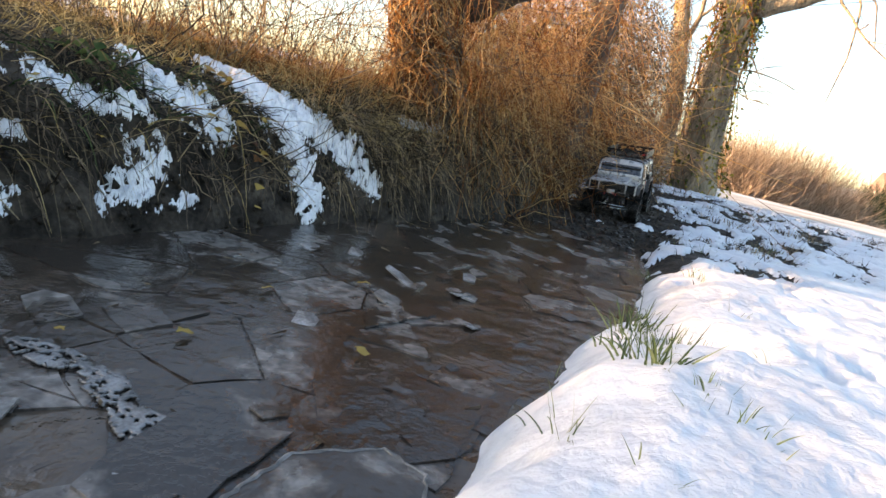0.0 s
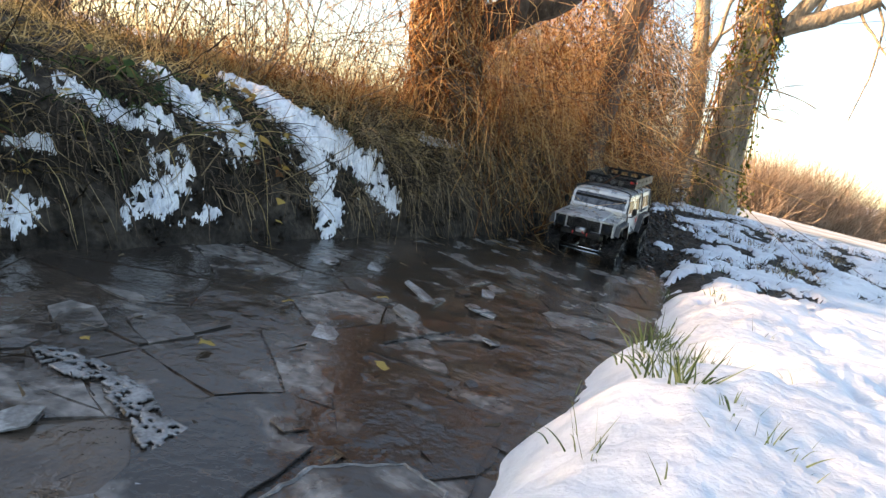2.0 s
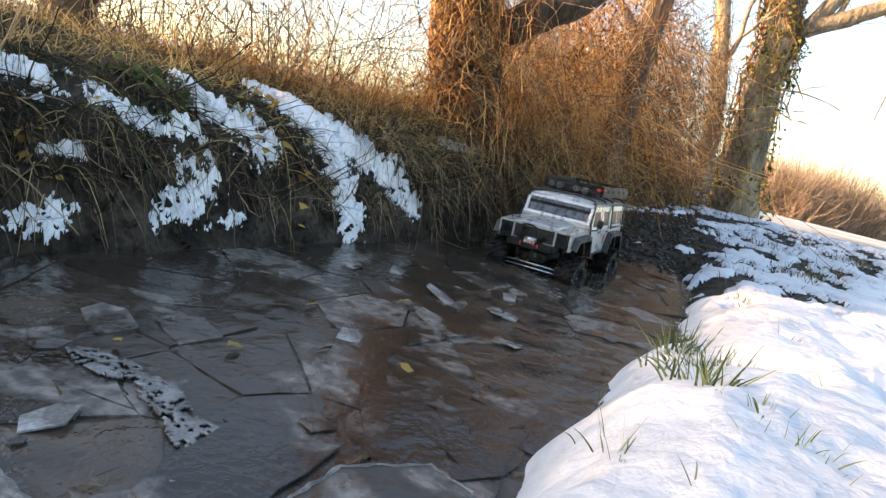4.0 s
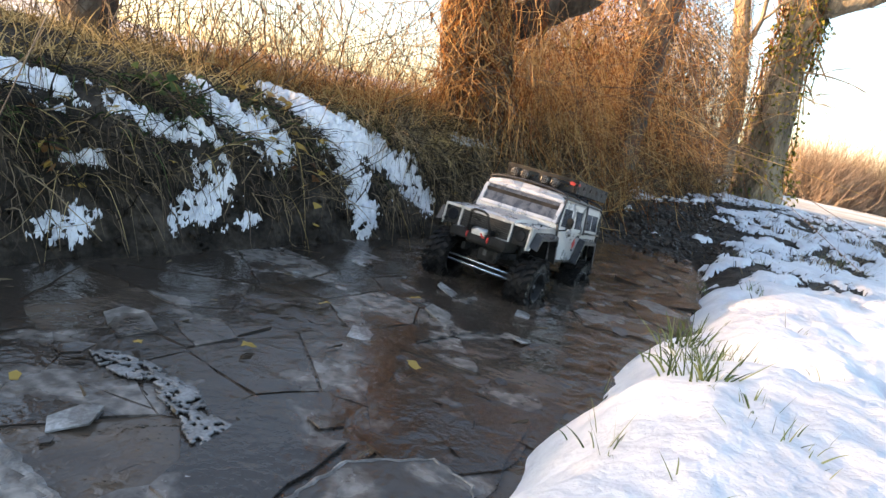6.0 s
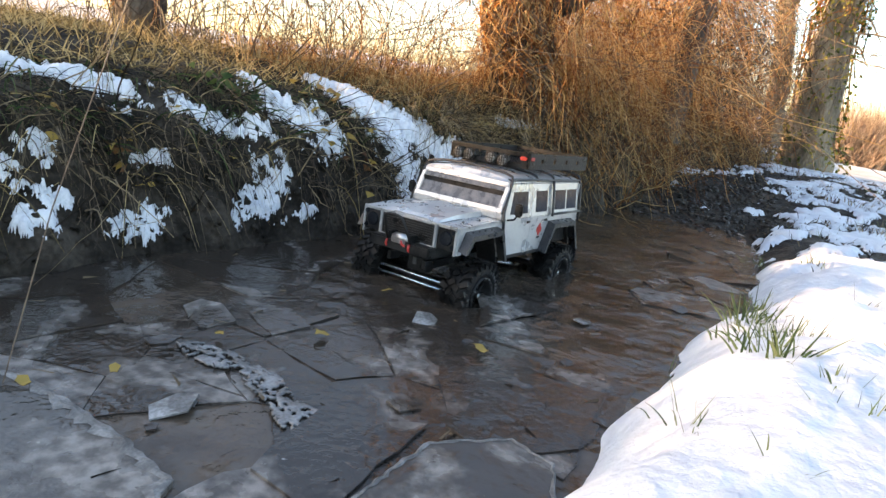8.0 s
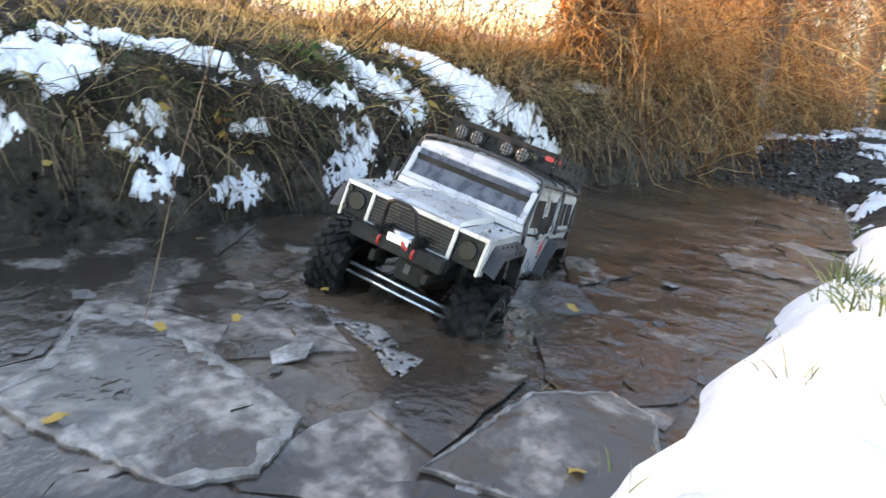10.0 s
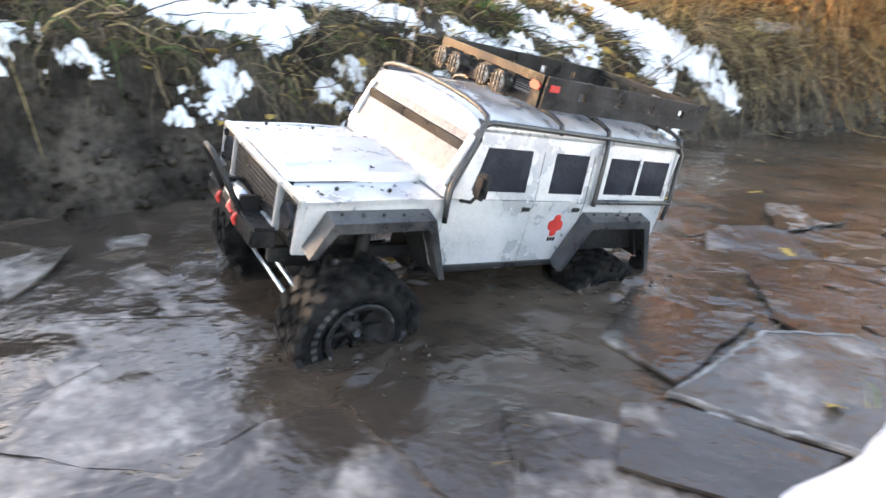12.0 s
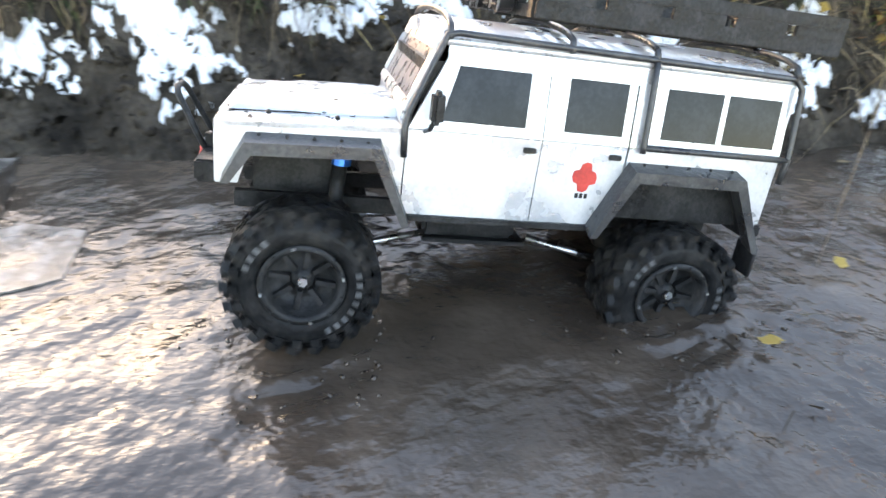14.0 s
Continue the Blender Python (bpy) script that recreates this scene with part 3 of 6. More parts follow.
# broken stalks lying every way over the bank face
b, d = scatter(900, -1.3, 2.4, 0.03, 0.22)
n = len(b)
t = np.linspace(0, 1, 6)[None, :, None]
L = rng.uniform(0.05, 0.2, n)[:, None, None]
w = unit(np.stack([rng.uniform(0.1, 0.7, n), rng.normal(0, 0.7, n), rng.normal(-0.1, 0.6, n)], 1))
P = b[:, None] + np.array([0.012, 0, 0.012]) + w[:, None] * L * t + np.cumsum(rng.normal(size=(n, 6, 3)), 1) * 0.004
P[..., 2] = np.maximum(P[..., 2], 0.006)
tagged(raw("bank_stalks", *tubes(P, rng.uniform(0.0005, 0.0016, (n, 1)) * (1.1 - 0.6 * t[..., 0]), 3), STRAW), "broken pale stalks strewn over the bank face", "stalks", kind="stuff")
# standing dry grass along the crest
b, d = scatter(16000, -1.6, 3.4, 0.28, 1.1)
n = len(b)
tall = rng.uniform(0.05, 0.15, n) * np.interp(b[:, 1], [-1.5, 0.6, 1.3, 1.9, 3], [0.8, 0.75, 0.9, 1.3, 2.0])
crest = blades(b, ways(n, (0.1, 0, 0), 0.6, 0.7), tall, rng.uniform(0.0015, 0.003, n), rng.uniform(0.1, 0.7, n), 4)
tagged(raw("crest_grass", *crest, DRY_GRASS), "golden dry grass standing along the bank top", "grass", kind="stuff")


def stems(n, y0, y1, d0, d1, h0, h1, wild, r0, r1, seg=7):
    """Arching dead stems, brambles and hedge twigs."""
    b, d = scatter(n, y0, y1, d0, d1)
    n = len(b)
    L = rng.uniform(h0, h1, n)
    w = ways(n, (0.0, -0.05, 0), 0.38, 0.7)
    bend = unit(rng.normal(size=(n, 3)))
    t = np.linspace(0, 1, seg)[None, :, None]
    P = b[:, None] + w[:, None] * (L[:, None, None] * t) + bend[:, None] * (wild * L[:, None, None] * t ** 2)
    P += np.cumsum(rng.normal(size=(n, seg, 3)), axis=1) * (0.055 * np.minimum(L, 0.9)[:, None, None])
    P[..., 2] -= (rng.uniform(0, 0.8, n) * L)[:, None] * (t[..., 0] ** 2.5)
    R = rng.uniform(r0, r1, n)[:, None] * (1 - 0.75 * t[..., 0])
    return tubes(P, R, 3)


tagged(raw("hedge_stems", *join(stems(1500, 1.1, 1.9, 0.2, 0.8, 0.05, 0.2, 0.6, 0.0007, 0.0015), stems(260, 1.85, 3.2, 0.08, 0.5, 0.25, 0.8, 0.9, 0.001, 0.0026), stems(900, 1.8, 3.2, 0.02, 0.4, 0.08, 0.36, 1.1, 0.0008, 0.002),
                                stems(260, 2.8, 6.0, -0.02, 0.6, 0.3, 1.2, 0.8, 0.0015, 0.004), stems(800, 2.0, 5.5, -0.04, 0.25, 0.1, 0.5, 1.0, 0.001, 0.0026)), STEM),
       "tangled orange-brown dead stems of a hedge", "hedge", kind="stuff")
tagged(raw("hedge_twigs", *join(stems(420, 0.9, 2.2, 0.4, 1.3, 0.4, 1.1, 0.7, 0.0008, 0.0024), stems(240, 1.9, 3.6, 0.2, 1.0, 0.4, 1.3, 0.9, 0.001, 0.0035),
                                stems(300, -1.4, 1.2, 0.6, 1.6, 0.2, 0.5, 0.4, 0.0007, 0.002),
                                stems(220, 3.0, 6.5, 0.25, 1.2, 0.6, 2.0, 0.6, 0.002, 0.005)), TWIG),
       "bare grey-brown twigs of a winter hedge", "hedge", kind="stuff")


def climbers(n, y0, y1, d0, d1, z0, z1, l0, l1, r0, r1, seg=8):
    """Dead climber stems that hang and arch through the hedge at every height."""
    b, d = scatter(n, y0, y1, d0, d1)
    n = len(b)
    b[:, 2] += rng.uniform(z0, z1, n)
    w = unit(np.stack([rng.normal(0.15, 0.5, n), rng.normal(-0.1, 0.6, n), rng.normal(0.25, 0.5, n)], 1))
    L = rng.uniform(l0, l1, n)
    t = np.linspace(0, 1, seg)[None, :, None]
    P = b[:, None] + w[:, None] * L[:, None, None] * t
    P[..., 2] -= (rng.uniform(0.5, 1.5, n) * L)[:, None] * t[..., 0] ** 2
    P += np.cumsum(rng.normal(size=(n, seg, 3)), axis=1) * (0.03 * L[:, None, None])
    P[..., 2] = np.maximum(P[..., 2], 0.02)
    return tubes(P, rng.uniform(r0, r1, n)[:, None] * (1 - 0.6 * t[..., 0]), 3)


tagged(raw("dead_climbers", *join(climbers(1900, 1.75, 3.0, 0.05, 0.5, 0.0, 0.62, 0.12, 0.42, 0.0006, 0.0018), climbers(500, 1.6, 1.95, 0.1, 0.4, 0.0, 0.5, 0.1, 0.35, 0.0006, 0.0016), climbers(260, 0.9, 1.8, 0.4, 0.9, 0.02, 0.4, 0.12, 0.4, 0.0005, 0.0012),
                                  climbers(1100, 2.8, 4.6, 0.0, 0.6, 0.05, 1.0, 0.2, 0.6, 0.0009, 0.0026)), STEM),
       "orange dead climber stems hanging through the hedge", "hedge", kind="stuff")
tagged(raw("hedge_brush", *join(climbers(1500, 3.2, 6.2, -0.02, 0.5, 0.05, 1.15, 0.2, 0.6, 0.0012, 0.003), climbers(700, 1.8, 3.2, 0.05, 0.5, 0.0, 0.4, 0.12, 0.4, 0.0006, 0.0016)), TWIG),
       "grey-brown brush of thin hedge stems", "hedge", kind="stuff")
b, d = scatter(11000, 3.0, 6.3, -0.03, 0.45)
n = len(b)
b[:, 2] += rng.uniform(0.0, 1.0, n) ** 1.2 * np.interp(b[:, 1], [3.0, 4.0, 6.3], [0.6, 1.1, 1.25]) * np.interp(d, [0, 0.3], [0.75, 1.0])
tagged(raw("hedge_ivy", *blades(b, unit(rng.normal(size=(n, 3))), rng.uniform(0.012, 0.03, n), rng.uniform(0.008, 0.018, n), rng.uniform(0.1, 0.9, n), 2), IVY_DARK),
       "dull brown-green ivy leaves clothing the hedge", "leaves", kind="stuff")
# roots and torn stalks hanging down the bank face
b, d = scatter(1500, -1.3, 2.2, 0.04, 0.16)
n = len(b)
t = np.linspace(0, 1, 6)[None, :, None]
L = rng.uniform(0.03, 0.11, n)[:, None, None]
P = b[:, None] + ways(n, (0.9, 0, 0), 0.6, 0.2)[:, None] * L * t * 0.7 + np.array([0, 0, -1.0]) * L * t ** 2 + np.cumsum(rng.normal(size=(n, 6, 3)), 1) * 0.004
P[..., 2] = np.maximum(P[..., 2], 0.004)
tagged(raw("bank_roots", *tubes(P, rng.uniform(0.0006, 0.0016, (n, 1)) * (1.1 - 0.7 * t[..., 0]), 3), TWIG), "dark roots and stalks hanging on the bank face", "roots", kind="stuff")
cl = []
for k in range(1500):
    y = rng.uniform(-1.2, 2.2)
    x = float(left_shore(y)) - rng.uniform(-0.012, 0.11)
    r = rng.uniform(0.003, 0.013)
    o = unit(np.array([[1, 0, 0], [-1, 0, 0], [0, 1, 0], [0, -1, 0], [0, 0, 1], [0, 0, -1.0]]) + 0.5 * rng.normal(size=(6, 3))) * r
    cl.append((o + np.array([x, y, float(ground_z(x, y)) + r * 0.1]), np.array([[0, 2, 4], [2, 1, 4], [1, 3, 4], [3, 0, 4], [2, 0, 5], [1, 2, 5], [3, 1, 5], [0, 3, 5]])))
tagged(raw("bank_clods", *join(*cl), SOIL), "crumbling dark earth clods on the bank face", "soil", kind="stuff")
# golden tussocks drooping over the bank top
b, d = scatter(3800, 1.2, 2.4, 0.12, 0.4)
n = len(b)
tagged(raw("golden_tussocks", *blades(b, ways(n, (0.35, -0.1, 0), 0.7, 0.45), rng.uniform(0.06, 0.17, n), rng.uniform(0.0015, 0.0032, n), rng.uniform(0.4, 1.4, n), 5), DRY_GRASS),
       "golden drooping grass tussocks on the bank top", "grass", kind="stuff")
# withered leaves still hanging in the hedge
b, d = scatter(3600, 1.85, 5.8, 0.0, 0.6)
n = len(b)
b[:, 2] += rng.uniform(0.04, 1.0, n) * np.interp(b[:, 1], [1.85, 3, 5], [0.55, 0.9, 1.4])
tagged(raw("withered_leaves", *blades(b, unit(rng.normal(size=(n, 3))), rng.uniform(0.012, 0.03, n), rng.uniform(0.006, 0.014, n), rng.uniform(0.1, 0.9, n), 3), DEAD_LEAF),
       "withered brown leaves hanging in the hedge", "leaves", kind="stuff")
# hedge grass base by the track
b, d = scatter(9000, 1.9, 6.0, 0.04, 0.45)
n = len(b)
tagged(raw("hedge_foot_grass", *blades(b, ways(n, (0.3, -0.1, 0), 0.8, 0.45), rng.uniform(0.05, 0.2, n), rng.uniform(0.002, 0.004, n), rng.uniform(0.4, 1.3, n), 4), SHADED_GRASS),
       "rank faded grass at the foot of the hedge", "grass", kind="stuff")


# bramble leaves and drifted dead leaves on the bank
for bx, by, count, mat, lab in ((-0.86, 0.70, 26, GREEN_GRASS, "dark green bramble leaves on the bank"), (-0.80, 0.95, 10, DEAD_LEAF, "curled brown dead leaves on the bank"),
                                (-0.66, 0.90, 14, DEAD_LEAF, "curled brown dead leaves on the bank"), (-0.78, 0.4, 14, DEAD_LEAF, "curled brown dead leaves on the bank"), (-0.5, 1.9, 30, GREEN_GRASS, "dark green bramble leaves on the bank")):
    q = np.stack([bx + rng.normal(0, 0.03, count), by + rng.normal(0, 0.05, count)], 1)
    q = np.stack([q[:, 0], q[:, 1], ground_z(q[:, 0], q[:, 1]) + rng.uniform(0.01, 0.05, count)], 1)
    tagged(raw("bank_leaves", *blades(q, ways(count, (0.6, 0, 0), 0.7, 0.2), rng.uniform(0.018, 0.035, count), rng.uniform(0.012, 0.022, count), rng.uniform(0.2, 0.8, count), 4), mat), lab, "leaves", kind="stuff")


# ---- trees ----
def branch_set(root, way, length, radius, depth, rnd, paths, radii, up=0.15, kids=4, wild=0.35, seg=8):
    """Grows a limb and its side branches as bent paths."""
    p, d = Vector(root), Vector(way).normalized()
    pts, rad = [], []
    for i in range(seg):
        pts.append(p.copy())
        rad.append(radius * (1 - 0.72 * i / (seg - 1)))
        d = (d + Vector((rnd.gauss(0, wild), rnd.gauss(0, wild), rnd.gauss(0, wild) + up)) * 0.4).normalized()
        p = p + d * (length / (seg - 1))
    paths.append([tuple(q) for q in pts])
    radii.append(rad)
    if depth:
        for k in range(kids):
            i = rnd.randrange(2, seg)
            nd = (Vector(pts[i]) - Vector(pts[i - 1])).normalized()
            sd = (nd * 0.7 + Vector((rnd.gauss(0, 1), rnd.gauss(0, 1), rnd.gauss(0, 0.7) + up)) * 0.7).normalized()
            branch_set(pts[i], sd, length * rnd.uniform(0.4, 0.65), rad[i] * 0.6, depth - 1, rnd, paths, radii, up, kids, wild, seg)


def trunk_mesh(pts, radii, n=18, rough=0.1):
    """Places and faces of a ridged trunk along pts."""
    pts, radii = np.array(pts, float), np.array(radii, float)
    t = np.linspace(0, 1, 26)
    src = np.linspace(0, 1, len(pts))
    P = np.stack([np.interp(t, src, pts[:, k]) for k in range(3)], 1)
    r = np.interp(t, src, radii)
    a = np.arange(n) * math.tau / n
    ridges = 1 + rough * (np.sin(a * 5 + 1)[None] * 0.6 + np.sin(a * 9)[None] * 0.5 + 0.5 * np.sin(a[None] * 3 + t[:, None] * 9) + 0.3 * rng.normal(size=(26, n)))
    V = P[:, None] + np.stack([np.cos(a)[None] * r[:, None] * ridges, np.sin(a)[None] * r[:, None] * ridges, np.zeros((26, n))], -1)
    i = np.arange(25)[:, None] * n + np.arange(n)[None]
    j = np.arange(25)[:, None] * n + (np.arange(n)[None] + 1) % n
    return V.reshape(-1, 3), np.stack([i, j, j + n, i + n], -1).reshape(-1, 4)


def tree(pts, radii, label, limbs=(), seed=1, ivy=0, vines=0, kids=4, depth=2, wild=0.3, up=0.1, extra=(), bark=BARK):
    """A tree: ridged trunk, limbs, climbing vines and ivy leaves."""
    rnd = random.Random(seed)
    base = new("tree")
    base.location = pts[0]
    inv = np.array(pts[0], float)
    pts = [tuple(np.array(p) - inv) for p in pts]
    raw("trunk", *trunk_mesh(pts, radii), bark, base, smooth=True)
    paths, rads = [], []
    for at, way, L, r in limbs:
        branch_set(np.array(at) - inv, way, L, r, depth, rnd, paths, rads, up, kids, wild)
    if paths:
        raw("branch_work", *tubes(np.array(paths), np.array(rads), 6), bark, base, smooth=True)
    for path, rad in extra:
        Q = np.array(path) - inv
        t = np.linspace(0, 1, 14)
        u = np.linspace(0, 1, len(Q))
        q = np.stack([np.interp(t, u, Q[:, i]) for i in range(3)], 1) + rng.normal(size=(14, 3)) * rad[0] * 0.06
        raw("limb", *tubes(q[None], np.interp(t, np.linspace(0, 1, len(rad)), rad)[None], 10), bark, base, smooth=True)
    P, R = np.array(pts), np.array(radii)
    src = np.linspace(0, 1, len(P))
    if vines:
        t = np.linspace(0, 1, 9)
        VP = []
        for k in range(vines):
            a0, t0, ln = rng.uniform(0, math.tau), rng.uniform(0, 0.6), rng.uniform(0.25, 0.6)
            tt = np.clip(t0 + ln * t, 0, 1)
            c = np.stack([np.interp(tt, src, P[:, i]) for i in range(3)], 1)
            rr = np.interp(tt, src, R) * rng.uniform(1.0, 1.5) + 0.12 * R.max() * rng.normal(size=9)
            aa = a0 + np.cumsum(rng.normal(size=9) * 0.42)
            VP.append(c + np.stack([np.cos(aa) * rr, np.sin(aa) * rr, np.zeros(9)], 1))
        k = vines // 2
        VP, VR = np.array(VP), np.full((vines, 9), 0.024 * R.max()) * rng.uniform(0.3, 1.2, (vines, 1))
        raw("vines", *tubes(VP[:k], VR[:k], 3), STEM, base)
        raw("dark_vines", *tubes(VP[k:], VR[k:], 3), TWIG, base)
    if ivy:
        tt = rng.uniform(0, 1, ivy)
        c = np.stack([np.interp(tt, src, P[:, i]) for i in range(3)], 1)
        rr = np.interp(tt, src, R) * rng.uniform(1.0, 1.7, ivy)
        aa = rng.uniform(0, math.tau, ivy)
        q = c + np.stack([np.cos(aa) * rr, np.sin(aa) * rr, 0.03 * rng.normal(size=ivy)], 1)
        s = 0.13 * R.max()
        raw("ivy_leaves", *blades(q, unit(rng.normal(size=(ivy, 3))), np.full(ivy, s), np.full(ivy, s * 0.9), np.full(ivy, 0.3), 2), LEAF, base)
    return tagged(base, label, "tree", kind="")


tree([(-0.60, 1.77, 0.05), (-0.65, 1.76, 0.40), (-0.70, 1.75, 0.56), (-0.76, 1.78, 0.8), (-0.9, 1.8, 1.4)], [0.095, 0.082, 0.078, 0.075, 0.06],
     "tree trunk wrapped in orange dead climber stems",
     limbs=[((-0.72, 1.76, 0.65), (-0.7, 0.2, 0.5), 0.8, 0.02), ((-0.5, 1.85, 0.74), (0.5, 0.1, 0.5), 0.6, 0.015), ((-0.7, 1.8, 0.6), (-0.5, -0.2, 0.25), 0.7, 0.010)],
     extra=[([(-0.72, 1.80, 0.60), (-0.57, 1.85, 0.70), (-0.40, 1.85, 0.80), (-0.25, 1.88, 0.95)], [0.062, 0.055, 0.05])], seed=3, vines=1300)
tree([(-0.37, 3.0, 0.25), (-0.35, 3.0, 0.66), (-0.34, 3.0, 0.85), (-0.32, 3.0, 1.12), (-0.25, 3.0, 1.8)], [0.075, 0.06, 0.056, 0.055, 0.045],
     "slim grey leaning hedge tree with flaking bark",
     limbs=[((-0.34, 3.0, 0.9), (-0.6, 0.1, 0.7), 0.9, 0.025), ((-0.32, 3.0, 1.15), (0.6, 0.1, 0.6), 0.9, 0.025)], seed=7, vines=60)
tree([(-1.49, 0.95, 0.28), (-1.49, 0.95, 0.36), (-1.49, 0.95, 0.44), (-1.5, 0.95, 0.9), (-1.52, 0.97, 1.4)], [0.085, 0.066, 0.064, 0.06, 0.05],
     "brown hedge tree trunk on the bank top",
     limbs=[((-1.49, 0.95, 0.55), (0.6, 0.5, 0.35), 0.8, 0.012), ((-1.49, 0.95, 0.75), (-0.4, 0.3, 0.6), 0.7, 0.015)], seed=11, vines=14)
tree([(0.33, 6.3, 0.1), (0.30, 6.3, 0.55), (0.28, 6.3, 1.34), (0.30, 6.3, 1.71), (0.18, 6.3, 2.2), (0.1, 6.3, 3.0)], [0.24, 0.18, 0.15, 0.15, 0.10, 0.07],
     "large leaning tree with ivy and bare drooping limbs",
     limbs=[((0.86, 6.3, 2.04), (0.4, 0.1, 0.5), 0.9, 0.035), ((1.0, 6.3, 2.1), (0.4, 0, -0.5), 0.9, 0.015), ((0.3, 6.2, 1.3), (0.8, -0.1, 0.1), 0.6, 0.012),
            ((0.28, 6.2, 1.1), (0.8, -0.2, 0.0), 0.5, 0.010), ((0.33, 6.3, 2.1), (0.2, 0, 0.9), 0.8, 0.05), ((0.66, 6.3, 1.96), (0.1, 0, 0.9), 0.7, 0.03)],
     extra=[([(0.28, 6.3, 1.60), (0.37, 6.3, 1.72), (0.45, 6.3, 1.86), (0.66, 6.3, 1.95), (0.86, 6.3, 2.05), (1.12, 6.3, 2.2)], [0.11, 0.09, 0.08, 0.07, 0.06]),
            ([(0.37, 6.3, 1.70), (0.52, 6.3, 1.95), (0.66, 6.3, 2.2), (0.82, 6.3, 2.5)], [0.08, 0.07, 0.06]),
            ([(0.31, 6.3, 1.66), (0.34, 6.3, 1.96), (0.36, 6.3, 2.4)], [0.09, 0.075, 0.06]),
            ([(1.10, 6.3, 2.2), (1.22, 6.3, 2.0), (1.25, 6.3, 1.59), (1.2, 6.3, 1.18)], [0.012, 0.009, 0.005]), ([(1.10, 6.3, 2.2), (1.32, 6.3, 2.05), (1.42, 6.3, 1.7)], [0.012, 0.008, 0.005]),
            ([(0.32, 6.2, 1.45), (0.5, 6.2, 1.42), (0.62, 6.2, 1.25)], [0.014, 0.009, 0.004]), ([(0.3, 6.2, 1.2), (0.48, 6.2, 1.2), (0.58, 6.2, 1.05)], [0.014, 0.009, 0.004])],
     seed=23, ivy=2600, vines=90, kids=6, depth=2, wild=0.3, up=-0.04, bark=SUNLIT_BARK)
tree([(0.02, 6.0, 0.3), (-0.08, 6.0, 1.2), (-0.15, 6.0, 1.5), (-0.3, 6.0, 2.1)], [0.09, 0.07, 0.065, 0.06],
     "ivy-clad hedge tree trunk lit by low sun", limbs=[((-0.1, 6.0, 1.4), (0.4, 0, 0.8), 0.9, 0.03), ((-0.2, 6.0, 1.8), (-0.5, 0, 0.8), 0.9, 0.03)], seed=29, ivy=1300, vines=40, bark=SUNLIT_BARK)


def bush(x, y, z, w, h, n, mat, label, name="bush", thin=0.006):
    """A far bare bush: a dome of fine arching twigs."""
    x0 = np.clip(rng.normal(0, 0.27, n), -0.6, 0.6)
    b = np.stack([x0 * w, rng.normal(0, w * 0.15, n), np.zeros(n)], 1)
    way = unit(np.stack([x0 * 0.9 + rng.normal(0, 0.38, n), rng.normal(0, 0.4, n), np.abs(rng.normal(0.9, 0.25, n))], 1))
    t = np.linspace(0, 1, 6)[None, :, None]
    L = (rng.uniform(0.35, 1.0, n) * np.sqrt(np.maximum(0.05, 1 - (x0 / 0.62) ** 2)))[:, None, None] * h
    P = b[:, None] + way[:, None] * L * t + np.cumsum(rng.normal(size=(n, 6, 3)), 1) * 0.045 * L
    P[..., 2] = np.maximum(P[..., 2], 0)
    ob = raw(name, *tubes(P, np.full((n, 6), thin) * (1.2 - t[..., 0]), 3), mat)
    ob.location = (x, y, z)
    return tagged(ob, label, "tree" if name == "tree" else "bush")


bush(2.9, 21, -0.4, 4.6, 2.4, 9000, HAZED_BUSH, "broad bare brown bush in low winter sun", thin=0.0075)
bush(5.0, 22, -0.5, 3.2, 0.95, 4500, HAZED_BUSH, "bare reddish-brown thicket at the field edge", thin=0.0075)
bush(8.2, 27, -0.7, 4.0, 0.7, 3000, HAZED_BUSH, "low thicket beyond the field, coloured pale for haze", thin=0.012)
bush(1.4, 19, -0.2, 2.5, 2.0, 2500, HAZED_BUSH, "bare brown hedge bush beyond the tree", thin=0.011)
bush(5.4, 12, -0.15, 1.5, 0.35, 1500, HAZED_BUSH, "golden rough grass clump at the field edge", thin=0.008)
# unseen hedge row, added to keep low sun off the puddle and car
for bx, by in ((-7.0, -5.6), (-7.3, -4.6), (-7.6, -3.7), (-7.9, -2.8), (-8.2, -1.9), (-8.5, -1.0), (-8.8, -0.1), (-6.7, -6.6), (-6.4, -7.6)):
    bush(bx, by, 0.2, 2.2, 1.9 if by < -2.2 else 1.55, 5500 if by < -2.2 else 4000, TWIG, "unseen bare hedge row added to shade the puddle", thin=0.016)
bush(16.5, 60, -0.6, 3, 3.6, 2500, FAR_GREEN, "dark evergreen tree on the far hillside", name="tree", thin=0.06)
bush(18.5, 62, -0.6, 2, 3.0, 1500, FAR_GREEN, "dark evergreen tree on the far hillside", name="tree", thin=0.06)


def house(x, y, z, w, d, h):
    base = new("house")
    base.location = (x, y, z)
    bm = bmesh.new()
    box(bm, (0, 0, h / 2), (w, d, h))
    part("wall", bm, WALL, base)
    bm = bmesh.new()
    plate(bm, [(-d / 2 - 0.3, h + 0.004), (d / 2 + 0.3, h + 0.004), (0, h * 1.6)], "x", -w / 2 - 0.3, w / 2 + 0.3)
    part("roof", bm, ROOF, base)
    for i in range(3):
        bm = bmesh.new()
        box(bm, (-w / 3 + i * w / 3, -d / 2 - 0.02, h * 0.55), (w / 8, 0.06, h * 0.35))
        part("window", bm, GLASS, base)
    return tagged(base, "small pale house far off on the hillside", "house")


house(23, 75, -0.5, 7, 6, 3.2)


